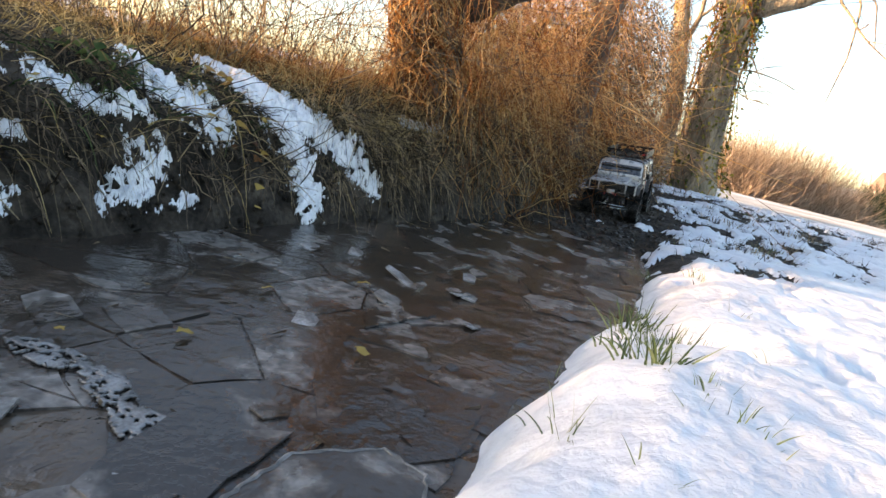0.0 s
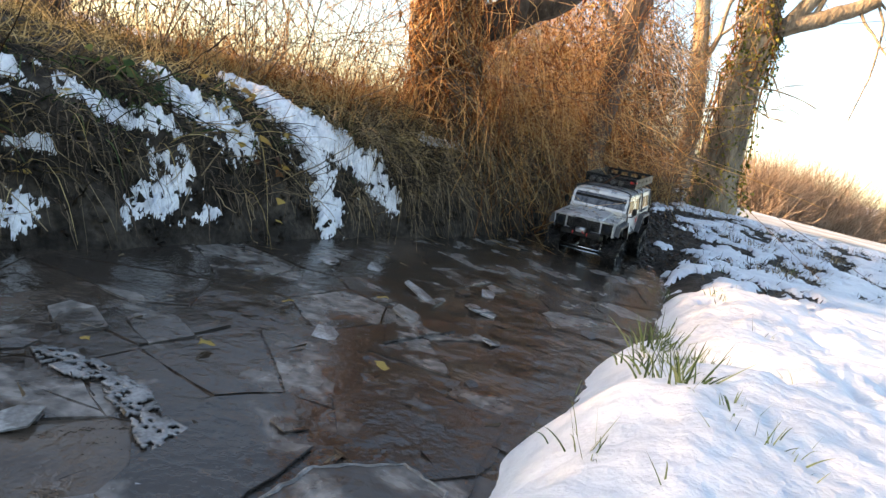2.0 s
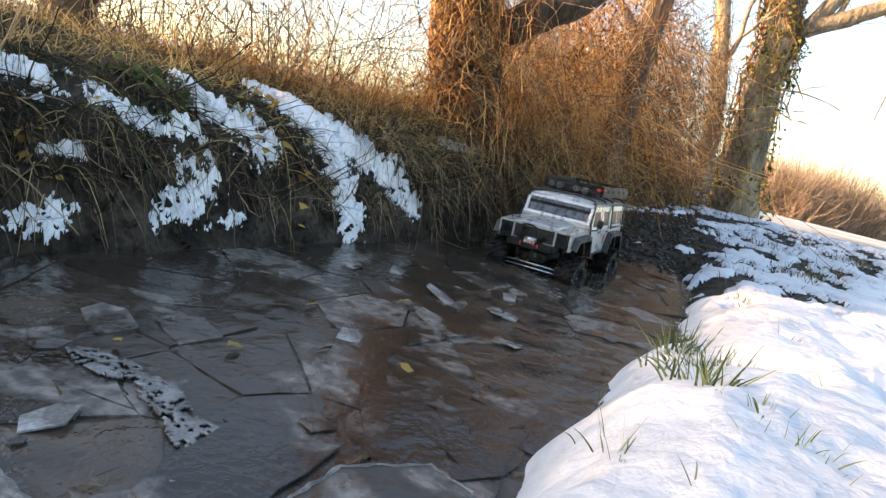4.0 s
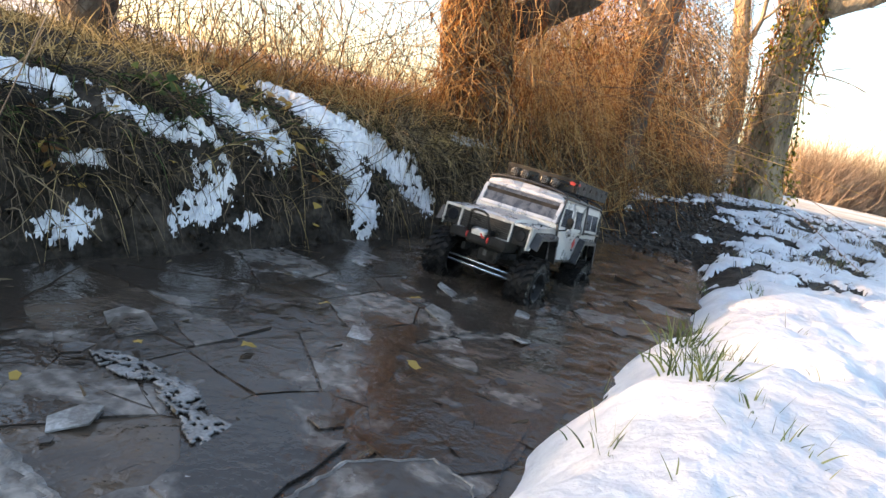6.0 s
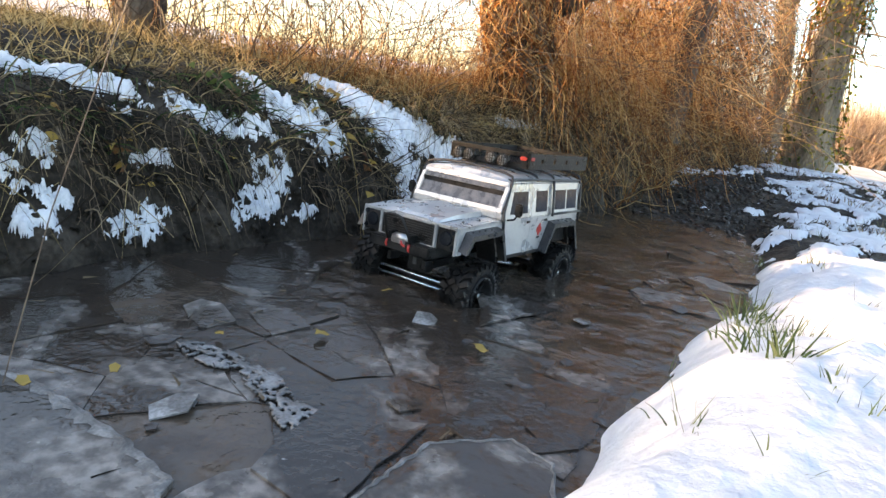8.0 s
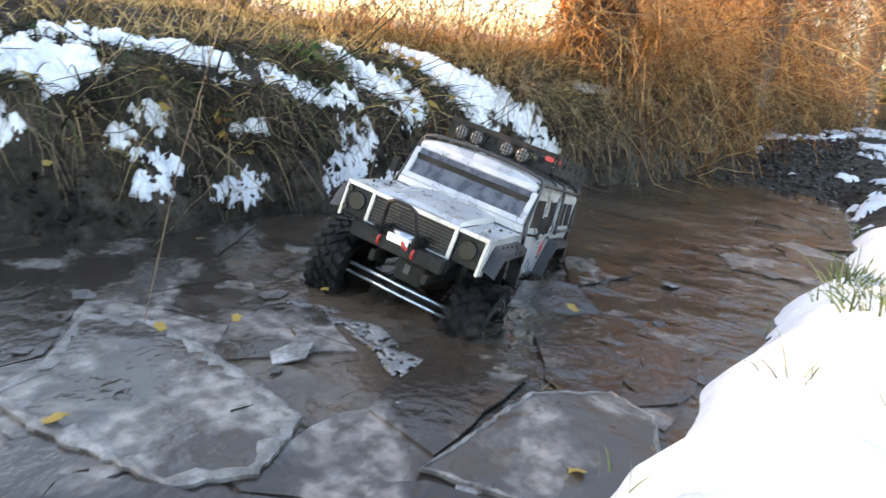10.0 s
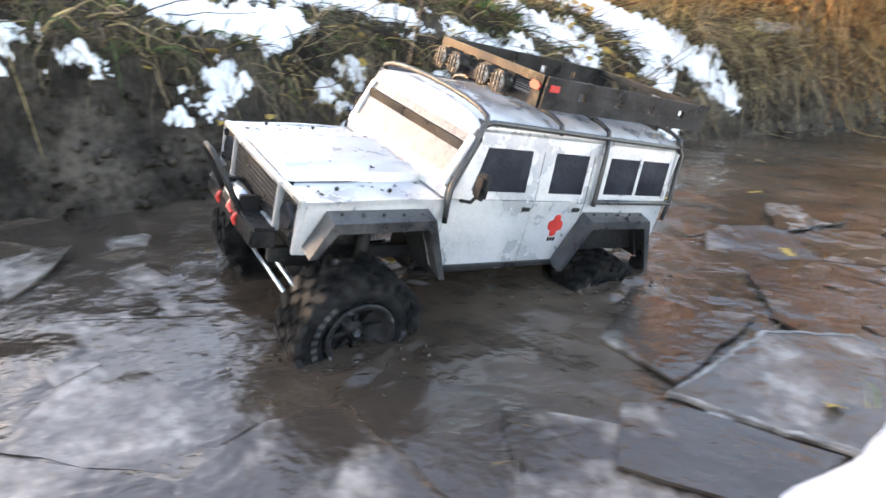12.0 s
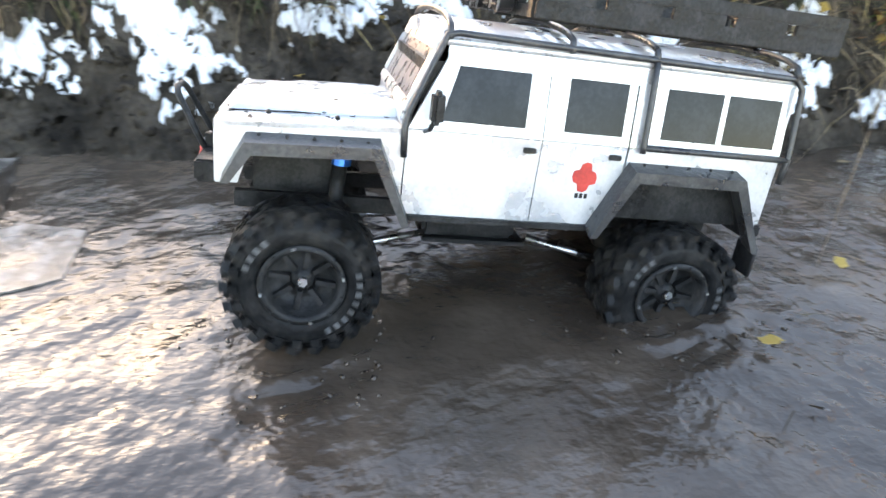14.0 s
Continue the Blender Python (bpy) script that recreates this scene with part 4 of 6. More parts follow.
# ---- tufts in the snow ----
def tuft(x, y, n, h, spread, mat=TUFT_GRASS, label="tuft of green grass poking through the snow"):
    b = np.stack([rng.normal(0, spread, n), rng.normal(0, spread, n), np.full(n, -0.006)], 1)
    w = unit(np.stack([b[:, 0] / spread * 0.25 + rng.normal(0, 0.25, n), b[:, 1] / spread * 0.25 + rng.normal(0, 0.25, n), rng.uniform(0.7, 1.1, n)], 1))
    ob = raw("grass_tuft", *blades(b, w, rng.uniform(0.5, 1.35, n) * h, rng.uniform(0.028, 0.06, n) * h, rng.uniform(0.05, 0.7, n), 5), mat)
    ob.location = (x, y, float(snow_z(x, y)))
    return tagged(ob, label, "grass", group="tufts in the snow", kind="stuff")


for x, y, n, h, s in TUFTS:
    tuft(x, y, n, h, s)
for x, y in ((0.55, 2.5), (0.74, 3.05), (0.86, 3.5), (0.48, 3.3), (1.5, 4.6), (1.7, 5.1), (1.95, 5.4), (2.2, 5.6)):
    tuft(x, y, 110, 0.06, 0.07, STRAW, "flattened faded grass showing through the snow")
b = np.stack([rng.uniform(0.1, 2.2, 2500), rng.uniform(1.2, 5.5, 2500)], 1)
b = b[(snow_depth(b[:, 0], b[:, 1]) < 0.006)]
n = len(b)
b3 = np.stack([b[:, 0], b[:, 1], ground_z(b[:, 0], b[:, 1])], 1)
tagged(raw("field_grass", *blades(b3, ways(n, (0, 0, 0), 0.4, 0.7), rng.uniform(0.03, 0.08, n), rng.uniform(0.002, 0.004, n), rng.uniform(0.1, 0.9, n), 4), SHADED_GRASS),
       "faded grass showing through thawed snow", "grass", kind="stuff")
# clods in the churned track
cl = []
for k in range(2600):
    y = rng.uniform(1.95, 4.8)
    x = float(track_x(y)) + rng.normal(0, 0.6) * float(track_half(y))
    r = rng.uniform(0.004, 0.016)
    o = unit(np.array([[1, 0, 0], [-1, 0, 0], [0, 1, 0], [0, -1, 0], [0, 0, 1], [0, 0, -1.0]]) + 0.5 * rng.normal(size=(6, 3))) * r * np.array([1, 1, 0.6])
    cl.append((o + np.array([x, y, float(ground_z(x, y)) + r * 0.2]), np.array([[0, 2, 4], [2, 1, 4], [1, 3, 4], [3, 0, 4], [2, 0, 5], [1, 2, 5], [3, 1, 5], [0, 3, 5]])))
tagged(raw("mud_clods", *join(*cl), MUD), "small wet clods of churned dark mud", "mud", kind="stuff")


# ---- the model off-roader ----
def side_y(z):
    """Half width of the body at a height: upright below the waist, leaning in above."""
    return 0.102 if z <= 0.078 else 0.102 - (z - 0.078) * 0.13


def side_panel(bm, x0, x1, z0, z1, s, thick=0.004, x0t=None, x1t=None):
    """A body-side piece between two stations and heights; x0t, x1t: where its upper edge starts and ends."""
    x0t, x1t = x0 if x0t is None else x0t, x1 if x1t is None else x1t
    c = [(x0, z0), (x1, z0), (x1t, z1), (x0t, z1)]
    lo = [bm.verts.new((x, s * side_y(z), z)) for x, z in c]
    hi = [bm.verts.new((x, s * (side_y(z) - thick), z)) for x, z in c]
    bm.faces.new(lo)
    bm.faces.new(hi[::-1])
    for i in range(4):
        j = (i + 1) % 4
        bm.faces.new((lo[i], hi[i], hi[j], lo[j]))


def loft(bm, sections):
    """Skins a row of equal-sized open sections (lists of places) and gives it an underside."""
    rows = [[bm.verts.new(p) for p in s] for s in sections]
    for a, b in zip(rows, rows[1:]):
        for i in range(len(a) - 1):
            bm.faces.new((a[i], a[i + 1], b[i + 1], b[i]))
    bm.faces.new(rows[0])
    bm.faces.new(rows[-1][::-1])
    for a, b in zip(rows, rows[1:]):
        bm.faces.new((a[0], b[0], b[-1], a[-1]))


def frame_bars(parent, s, bars):
    """The window frame of a door, bar by bar."""
    for x0, x1, z0, z1, x0t, x1t in bars:
        bm = bmesh.new()
        side_panel(bm, x0, x1, z0, z1, s, x0t=x0t, x1t=x1t)
        part("window_frame", bm, PAINT, parent, bevel=0.0005)


def make_wheel():
    """A chunky-lugged tyre on a black beadlock rim; its axle lies along y, its outer face at +y."""
    wheel = new("wheel")
    bm = bmesh.new()
    R, W = 0.0565, 0.048
    prof = [(0.030, -W / 2 + 0.004), (0.040, -W / 2), (0.051, -W / 2 + 0.002), (R - 0.002, -W / 2 + 0.008), (R, -W / 4), (R, W / 4), (R - 0.002, W / 2 - 0.008), (0.051, W / 2 - 0.002), (0.040, W / 2), (0.030, W / 2 - 0.004)]
    n = 40
    rings = [[bm.verts.new((r * math.cos(k * math.tau / n), y, r * math.sin(k * math.tau / n))) for k in range(n)] for r, y in prof]
    for a, b in zip(rings, rings[1:] + rings[:1]):
        for k in range(n):
            bm.faces.new((a[k], a[(k + 1) % n], b[(k + 1) % n], b[k]))
    tyre = part("tyre", bm, RUBBER, wheel, "muddy black rubber tyre with deep lugs", smooth=True)
    bm = bmesh.new()
    for k in range(22):
        for row, (y, w, off) in enumerate(((-0.018, 0.015, 0), (-0.005, 0.011, 0.5), (0.006, 0.011, 0), (0.018, 0.015, 0.5))):
            a = (k + off) * math.tau / 22
            m = Matrix.Rotation(-a, 4, "Y") @ Matrix.Translation((R + 0.0008, y, 0)) @ Matrix.Rotation(0.5 if row % 2 else -0.5, 4, "X")
            box(bm, (0, 0, 0), (0.0060, w, 0.0085), m)
    for k in range(22):
        for s in (-1, 1):
            a = (k + (0.5 if s > 0 else 0)) * math.tau / 22
            m = Matrix.Rotation(-a, 4, "Y") @ Matrix.Translation((0.0525, s * (W / 2 - 0.0012), 0))
            box(bm, (0, 0, 0), (0.010, 0.004, 0.007), m)
    part("tread", bm, RUBBER, tyre)["kind"] = "stuff"
    bm = bmesh.new()
    n = 32
    prof = [(0.0325, 0.020), (0.0335, 0.024), (0.0300, 0.0245), (0.0275, 0.022), (0.0265, 0.010), (0.010, 0.004), (0.008, 0.012), (0.0, 0.0125)]
    rings = [[bm.verts.new((max(r, 0.0004) * math.cos(k * math.tau / n), y, max(r, 0.0004) * math.sin(k * math.tau / n))) for k in range(n)] for r, y in prof]
    rings.insert(0, [bm.verts.new((0.0325 * math.cos(k * math.tau / n), -0.02, 0.0325 * math.sin(k * math.tau / n))) for k in range(n)])
    for a, b in zip(rings, rings[1:]):
        for k in range(n):
            bm.faces.new((a[k], a[(k + 1) % n], b[(k + 1) % n], b[k]))
    rim = part("rim", bm, PLASTIC, wheel, "black beadlock rim with small bolts", smooth=True)
    for k in range(12):
        a = k * math.tau / 12
        bm = bmesh.new()
        bmesh.ops.create_cone(bm, cap_ends=True, segments=6, radius1=0.0013, radius2=0.0013, depth=0.003,
                              matrix=Matrix.Translation((0.0315 * math.cos(a), 0.025, 0.0315 * math.sin(a))) @ Matrix.Rotation(math.pi / 2, 4, "X"))
        part("bolt", bm, STEEL if k % 3 == 0 else PLASTIC, rim)
    for k in range(8):
        a = (k + 0.5) * math.tau / 8
        bm = bmesh.new()
        box(bm, (0.018, 0.010, 0), (0.016, 0.006, 0.004), Matrix.Rotation(-a, 4, "Y"))
        part("spoke", bm, PLASTIC, rim)
    bm = bmesh.new()
    bmesh.ops.create_cone(bm, cap_ends=True, segments=6, radius1=0.004, radius2=0.0034, depth=0.006, matrix=Matrix.Translation((0, 0.0145, 0)) @ Matrix.Rotation(math.pi / 2, 4, "X"))
    part("hub_nut", bm, STEEL, rim)
    bm = bmesh.new()
    for k in list(range(8)) + list(range(20, 24)):
        a = k * math.tau / 34
        box(bm, (0.0435, W / 2 + 0.0003, 0), (0.0048, 0.0010, 0.0040), Matrix.Rotation(-a, 4, "Y"))
    part("sidewall_marking", bm, PALE, tyre, "pale raised marks on the sidewall")["kind"] = "stuff"
    return wheel


def build_car():
    car = new("model_car")
    tagged(car, "muddy silver model off-roader with roof rack and huge tyres", "model car")

    def bar(name, pts, r=0.0032, mat=PLASTIC, label="", parent=car):
        bm = bmesh.new()
        rod(bm, pts, r, 8)
        return part(name, bm, mat, parent, label, smooth=True)

    def slab(name, c, s, mat, parent=car, label="", bevel=0.0008, m=None):
        bm = bmesh.new()
        box(bm, c, s, m)
        return part(name, bm, mat, parent, label, bevel=bevel)

    # body sides
    for s in (1, -1):
        bm = bmesh.new()
        plate(bm, [(-0.0815, 0.012), (-0.1868, 0.012), (-0.1868, 0.0785), (-0.0815, 0.0785)], "y", s * 0.098, s * 0.102)
        door = part("front_door", bm, PAINT, car, bevel=0.0007)
        frame_bars(door, s, ((-0.0815, -0.104, 0.079, 0.131, -0.1065, -0.117), (-0.104, -0.1720, 0.079, 0.0865, None, None), (-0.1720, -0.1868, 0.079, 0.131, None, None)))
        bm = bmesh.new()
        side_panel(bm, -0.1045, -0.1718, 0.087, 0.1265, s, 0.002, x0t=-0.1165)
        part("door_window", bm, GLASS, door, "smoked grey side window")
        bm = bmesh.new()
        plate(bm, [(-0.1876, 0.012), (-0.238, 0.012), (-0.2595, 0.055), (-0.2595, 0.0785), (-0.1876, 0.0785)], "y", s * 0.098, s * 0.1018)
        rdoor = part("rear_door", bm, PAINT, car, bevel=0.0007)
        frame_bars(rdoor, s, ((-0.1876, -0.2035, 0.079, 0.131, None, None), (-0.2035, -0.2525, 0.079, 0.0865, None, None), (-0.2525, -0.2595, 0.079, 0.131, None, None)))
        bm = bmesh.new()
        side_panel(bm, -0.204, -0.252, 0.087, 0.1265, s, 0.002)
        part("door_window", bm, GLASS, rdoor, "smoked grey side window")
        bm = bmesh.new()
        plate(bm, [(-0.261, 0.058), (-0.268, 0.066), (-0.360, 0.066), (-0.388, 0.022), (-0.3985, 0.022), (-0.3985, 0.0785), (-0.261, 0.0785)], "y", s * 0.098, s * 0.102)
        quarter = part("rear_quarter", bm, PAINT, car, bevel=0.0007)
        frame_bars(quarter, s, ((-0.261, -0.286, 0.079, 0.131, None, None), (-0.286, -0.390, 0.079, 0.0875, None, None), (-0.336, -0.341, 0.0878, 0.127, None, None), (-0.390, -0.3985, 0.079, 0.131, None, None)))
        for x0, x1 in ((-0.2865, -0.3355), (-0.3415, -0.3895)):
            bm = bmesh.new()
            side_panel(bm, x0, x1, 0.088, 0.1265, s, 0.002)
            part("rear_window", bm, GLASS, quarter, "smoked grey side window")
        bm = bmesh.new()
        side_panel(bm, -0.1065, -0.3985, 0.1312, 0.141, s)
        side_panel(bm, -0.1165, -0.3895, 0.127, 0.1313, s)
        part("roof_side_rail", bm, PAINT, car, bevel=0.0006)
        # front wing
        bm = bmesh.new()
        plate(bm, [(-0.0805, 0.012), (-0.0805, 0.0785), (-0.02, 0.0775), (0.048, 0.0725), (0.0515, 0.066), (0.0515, 0.028), (0.040, 0.028), (0.030, 0.060), (-0.058, 0.063)], "y", s * 0.0985, s * 0.102)
        wing_top = [(-0.0805, s * 0.060), (0.045, s * 0.060), (0.0515, s * 0.070), (0.0515, s * 0.102), (-0.0805, s * 0.102)]
        lo = [bm.verts.new((x, y, 0.0745 if x < 0 else 0.0695)) for x, y in wing_top]
        hi = [bm.verts.new((x, y, 0.0785 if x < 0 else 0.0728)) for x, y in wing_top]
        bm.faces.new(lo)
        bm.faces.new(hi[::-1])
        for i in range(5):
            bm.faces.new((lo[i], hi[i], hi[(i + 1) % 5], lo[(i + 1) % 5]))
        wing = part("front_wing", bm, PAINT, car, "silver wing spattered with mud", bevel=0.0009)
        # headlight panel
        bm = bmesh.new()
        box(bm, (0.0525, s * 0.081, 0.051), (0.004, 0.036, 0.036))
        panel = part("headlight_panel", bm, PLASTIC, car, bevel=0.001)
        bm = bmesh.new()
        for yy, zz, sy, sz in ((s * 0.0985, 0.050, 0.004, 0.046), (s * 0.0805, 0.0715, 0.040, 0.005)):
            box(bm, (0.0535, yy, zz), (0.006, sy, sz))
        part("headlight_surround", bm, PAINT, panel, bevel=0.0008)
        bm = bmesh.new()
        bmesh.ops.create_cone(bm, cap_ends=True, segments=20, radius1=0.0125, radius2=0.011, depth=0.004, matrix=Matrix.Translation((0.0555, s * 0.079, 0.052)) @ Matrix.Rotation(math.pi / 2, 4, "Y"))
        part("headlight", bm, GLASS, panel, "dark round headlight")
        for zz in (0.064, 0.040):
            bm = bmesh.new()
            bmesh.ops.create_cone(bm, cap_ends=True, segments=12, radius1=0.004, radius2=0.0035, depth=0.003, matrix=Matrix.Translation((0.0555, s * 0.0935, zz)) @ Matrix.Rotation(math.pi / 2, 4, "Y"))
            part("indicator", bm, GLASS, panel)
        # arch flares
        for name, pts in (("front_flare", [(0.050, 0.036), (0.034, 0.0665), (-0.062, 0.0695), (-0.0875, 0.010)]),
                          ("rear_flare", [(-0.236, 0.010), (-0.263, 0.0675), (-0.362, 0.0675), (-0.394, 0.004)])):
            bm = bmesh.new()
            inner = [(x + (0.006 if i == 3 else -0.006 if i == 0 else 0) * (1), z - (0.008 if i in (1, 2) else 0)) for i, (x, z) in enumerate(pts)]
            inner[1] = (pts[1][0] - 0.005, pts[1][1] - 0.009)
            inner[2] = (pts[2][0] + 0.005, pts[2][1] - 0.009)
            outline = pts + inner[::-1]
            a = [bm.verts.new((x, s * 0.1025, z)) for x, z in outline]
            b = [bm.verts.new((x, s * 0.119, z - 0.004)) for x, z in outline]
            k = len(a)
            for i in range(3):
                for q in (a, b):
                    bm.faces.new((q[i], q[i + 1], q[k - 2 - i], q[k - 1 - i]))
            for i in range(k):
                bm.faces.new((a[i], b[i], b[(i + 1) % k], a[(i + 1) % k]))
            fl = part(name, bm, GREY_PLASTIC, car, "grey plastic wheel-arch flare", bevel=0.0012)
            for i in range(5):
                t = (i + 0.5) / 5
                bm = bmesh.new()
                bmesh.ops.create_icosphere(bm, subdivisions=1, radius=0.0016, matrix=Matrix.Translation((pts[1][0] + (pts[2][0] - pts[1][0]) * t, s * 0.110, pts[1][1] + 0.0005)))
                part("screw", bm, PLASTIC, fl)
        # inner arches
        bm = bmesh.new()
        plate(bm, [(-0.240, 0.012), (-0.266, 0.060), (-0.360, 0.060), (-0.390, 0.008), (-0.393, 0.010), (-0.362, 0.064), (-0.264, 0.064), (-0.237, 0.014)], "y", s * 0.060, s * 0.097)
        part("inner_arch", bm, PLASTIC, car)
        bm = bmesh.new()
        plate(bm, [(-0.086, 0.0), (-0.060, 0.058), (0.028, 0.060), (0.028, 0.063), (-0.062, 0.062), (-0.089, 0.002)], "y", s * 0.058, s * 0.097)
        part("inner_arch", bm, PLASTIC, car)
        # sill, mirror, handles, decal
        slab("sill", (-0.162, s * 0.1025, 0.0095), (0.150, 0.006, 0.005), PLASTIC)
        mir = slab("door_mirror", (-0.098, s * 0.121, 0.099), (0.009, 0.015, 0.024), PLASTIC, bevel=0.003)
        bm = bmesh.new()
        rod(bm, [(-0.094, s * 0.103, 0.078), (-0.095, s * 0.116, 0.082), (-0.098, s * 0.119, 0.090)], 0.0018, 6)
        part("mirror_arm", bm, PLASTIC, mir)
        for x in (-0.178, -0.250):
            h = slab("door_handle", (x, s * 0.103, 0.070), (0.011, 0.002, 0.0045), PLASTIC, door if x > -0.2 else rdoor)
        bm = bmesh.new()
        ring = []
        for k in range(16):
            a = k * math.tau / 16
            rr = 0.0125 * (1.0 if k % 4 in (0, 1) else 0.68 if k % 4 == 2 else 0.92)
            ring.append((-0.228 + rr * math.cos(a) * 0.85, 0.052 + rr * math.sin(a)))
        plate(bm, ring, "y", s * 0.1019, s * 0.1024)
        decal = part("red_sticker", bm, RED, car, "ragged red sticker")
        bm = bmesh.new()
        for k in range(3):
            box(bm, (-0.224 - k * 0.004, s * 0.1022, 0.0365), (0.0025, 0.0008, 0.004))
        part("sticker_marks", bm, PLASTIC, decal)
        for i, x in enumerate((0.02, -0.03)):
            bm = bmesh.new()
            bmesh.ops.create_icosphere(bm, subdivisions=1, radius=0.0022, matrix=Matrix.Translation((x, s * 0.085, 0.0785)))
            part("wing_bolt", bm, PLASTIC, wing)
    # bonnet
    bm = bmesh.new()
    secs = []
    for x, z in ((0.0500, 0.070), (0.0520, 0.0745), (0.046, 0.0790), (0.0, 0.0845), (-0.05, 0.0865), (-0.077, 0.0870)):
        secs.append([(x, -0.0600, min(z, 0.0738) if x > 0.03 else 0.076), (x, -0.0575, z - 0.0012), (x, -0.040, z), (x, -0.034, z + 0.0012), (x, 0.034, z + 0.0012), (x, 0.040, z), (x, 0.0575, z - 0.0012), (x, 0.0600, min(z, 0.0738) if x > 0.03 else 0.076)])
    loft(bm, secs)
    bonnet = part("bonnet", bm, PAINT, car, "silver bonnet splashed with dark mud specks", smooth=False, bevel=0.0006)
    rnd = random.Random(4)
    bm = bmesh.new()
    for k in range(70):
        x, y = rnd.uniform(-0.07, 0.045), rnd.uniform(-0.095, 0.095)
        z = (np.interp(x, [-0.05, 0, 0.046], [0.0865, 0.0845, 0.079]) + 0.0008) if abs(y) < 0.055 else (0.0785 if x < -0.005 else 0.0785 - (x + 0.005) * 0.11)
        bmesh.ops.create_icosphere(bm, subdivisions=1, radius=1, matrix=Matrix.Translation((x, y, z)) @ Matrix.Diagonal((rnd.uniform(0.0006, 0.003), rnd.uniform(0.0006, 0.0022), 0.0006, 1)))
    part("mud_spatter", bm, MUD, bonnet, "dried specks of dark mud")["kind"] = "stuff"
    # bulkhead vent panel and windscreen
    slab("scuttle", (-0.0795, 0, 0.0845), (0.006, 0.200, 0.010), PAINT)
    for y in (-0.05, 0.05):
        slab("wiper", (-0.078, y, 0.0912), (0.003, 0.06, 0.002), PLASTIC, bevel=0.0004)
    tilt = math.atan2(0.024, 0.055)
    m = Matrix.Translation((-0.0775, 0, 0.0895)) @ Matrix.Rotation(-tilt, 4, "Y")
    bm = bmesh.new()
    for c, s_ in (((0, 0, 0.0045), (0.006, 0.196, 0.009)), ((0, 0, 0.0545), (0.006, 0.186, 0.009)), ((0, 0.093, 0.0295), (0.006, 0.009, 0.0408)), ((0, -0.093, 0.0295), (0.006, 0.009, 0.0408))):
        box(bm, c, s_, m)
    screen = part("windscreen_frame", bm, PAINT, car, bevel=0.0012)
    bm = bmesh.new()
    box(bm, (-0.0005, 0, 0.0295), (0.002, 0.178, 0.0408), m)
    part("windscreen", bm, SCREEN, screen, "dark glossy windscreen")
    # roof
    bm = bmesh.new()
    secs = []
    for x, k in ((-0.0985, 0.85), (-0.103, 1.0), (-0.25, 1.06), (-0.392, 1.0), (-0.3995, 0.85)):
        secs.append([(x, 0.0945 * math.cos(a), 0.1405 + 0.0165 * k * (abs(math.sin(a)) ** 0.7)) for a in [j * math.pi / 14 for j in range(15)]])
    loft(bm, secs)
    part("roof", bm, PAINT, car, smooth=True)
    # tail
    slab("tail_panel", (-0.3975, 0, 0.078), (0.004, 0.196, 0.122), PAINT)
    slab("tail_window", (-0.4002, 0, 0.108), (0.002, 0.12, 0.035), GLASS)
    slab("rear_bumper", (-0.404, 0, 0.012), (0.012, 0.19, 0.012), PLASTIC, bevel=0.002)
    for s in (1, -1):
        slab("mud_flap", (-0.392, s * 0.106, -0.008), (0.003, 0.026, 0.028), PLASTIC)
        slab("tail_lamp", (-0.4005, s * 0.088, 0.055), (0.003, 0.010, 0.020), RED)
    # black block added inside the cabin to keep daylight out
    slab("cabin_light_block", (-0.240, 0, 0.072), (0.300, 0.180, 0.112), PLASTIC, bevel=0)
    # grille
    bm = bmesh.new()
    box(bm, (0.0530, 0, 0.051), (0.004, 0.118, 0.038))
    grille = part("grille", bm, PLASTIC, car)
    bm = bmesh.new()
    for c, s_ in (((0.0555, 0, 0.0715), (0.006, 0.122, 0.005)), ((0.0555, 0.0585, 0.050), (0.006, 0.005, 0.040)), ((0.0555, -0.0585, 0.050), (0.006, 0.005, 0.040)),
                  ((0.0555, 0.044, 0.0315), (0.006, 0.030, 0.005)), ((0.0555, -0.052, 0.0315), (0.006, 0.014, 0.005))):
        box(bm, c, s_)
    part("grille_surround", bm, PAINT, grille, "silver grille surround", bevel=0.0008)
    for i in range(9):
        bm = bmesh.new()
        box(bm, (0.0556, 0, 0.036 + i * 0.004), (0.0016, 0.108, 0.0016))
        part("grille_bar", bm, GREY_PLASTIC, grille)
    # bumper, winch, hoop
    bumper = slab("front_bumper", (0.066, 0, 0.024), (0.022, 0.13, 0.018), PLASTIC, bevel=0.002)
    slab("winch_tray", (0.066, 0, 0.027), (0.020, 0.06, 0.004), PLASTIC)
    bm = bmesh.new()
    rod(bm, [(0.066, -0.018, 0.036), (0.066, 0.018, 0.036)], 0.0075, 14)
    winch = part("winch_drum", bm, STEEL, car, "steel winch drum", smooth=True)
    for s in (1, -1):
        slab("winch_cheek", (0.066, s * 0.0215, 0.036), (0.018, 0.006, 0.018), PLASTIC, winch)
        bm = bmesh.new()
        rod(bm, [(0.073 + 0.006 * math.cos(a), s * 0.024, 0.024 + 0.006 * math.sin(a)) for a in [k * math.tau / 10 for k in range(10)]], 0.0022, 6, closed=True)
        part("tow_shackle", bm, RED, bumper, "red tow shackle", smooth=True)
    slab("fairlead", (0.0765, 0, 0.033), (0.003, 0.030, 0.010), STEEL, winch)
    bm = bmesh.new()
    rod(bm, [(0.076, 0.006, 0.034), (0.080, 0.010, 0.029), (0.078, 0.016, 0.026)], 0.002, 6)
    part("winch_hook", bm, RED, winch, "red winch hook")
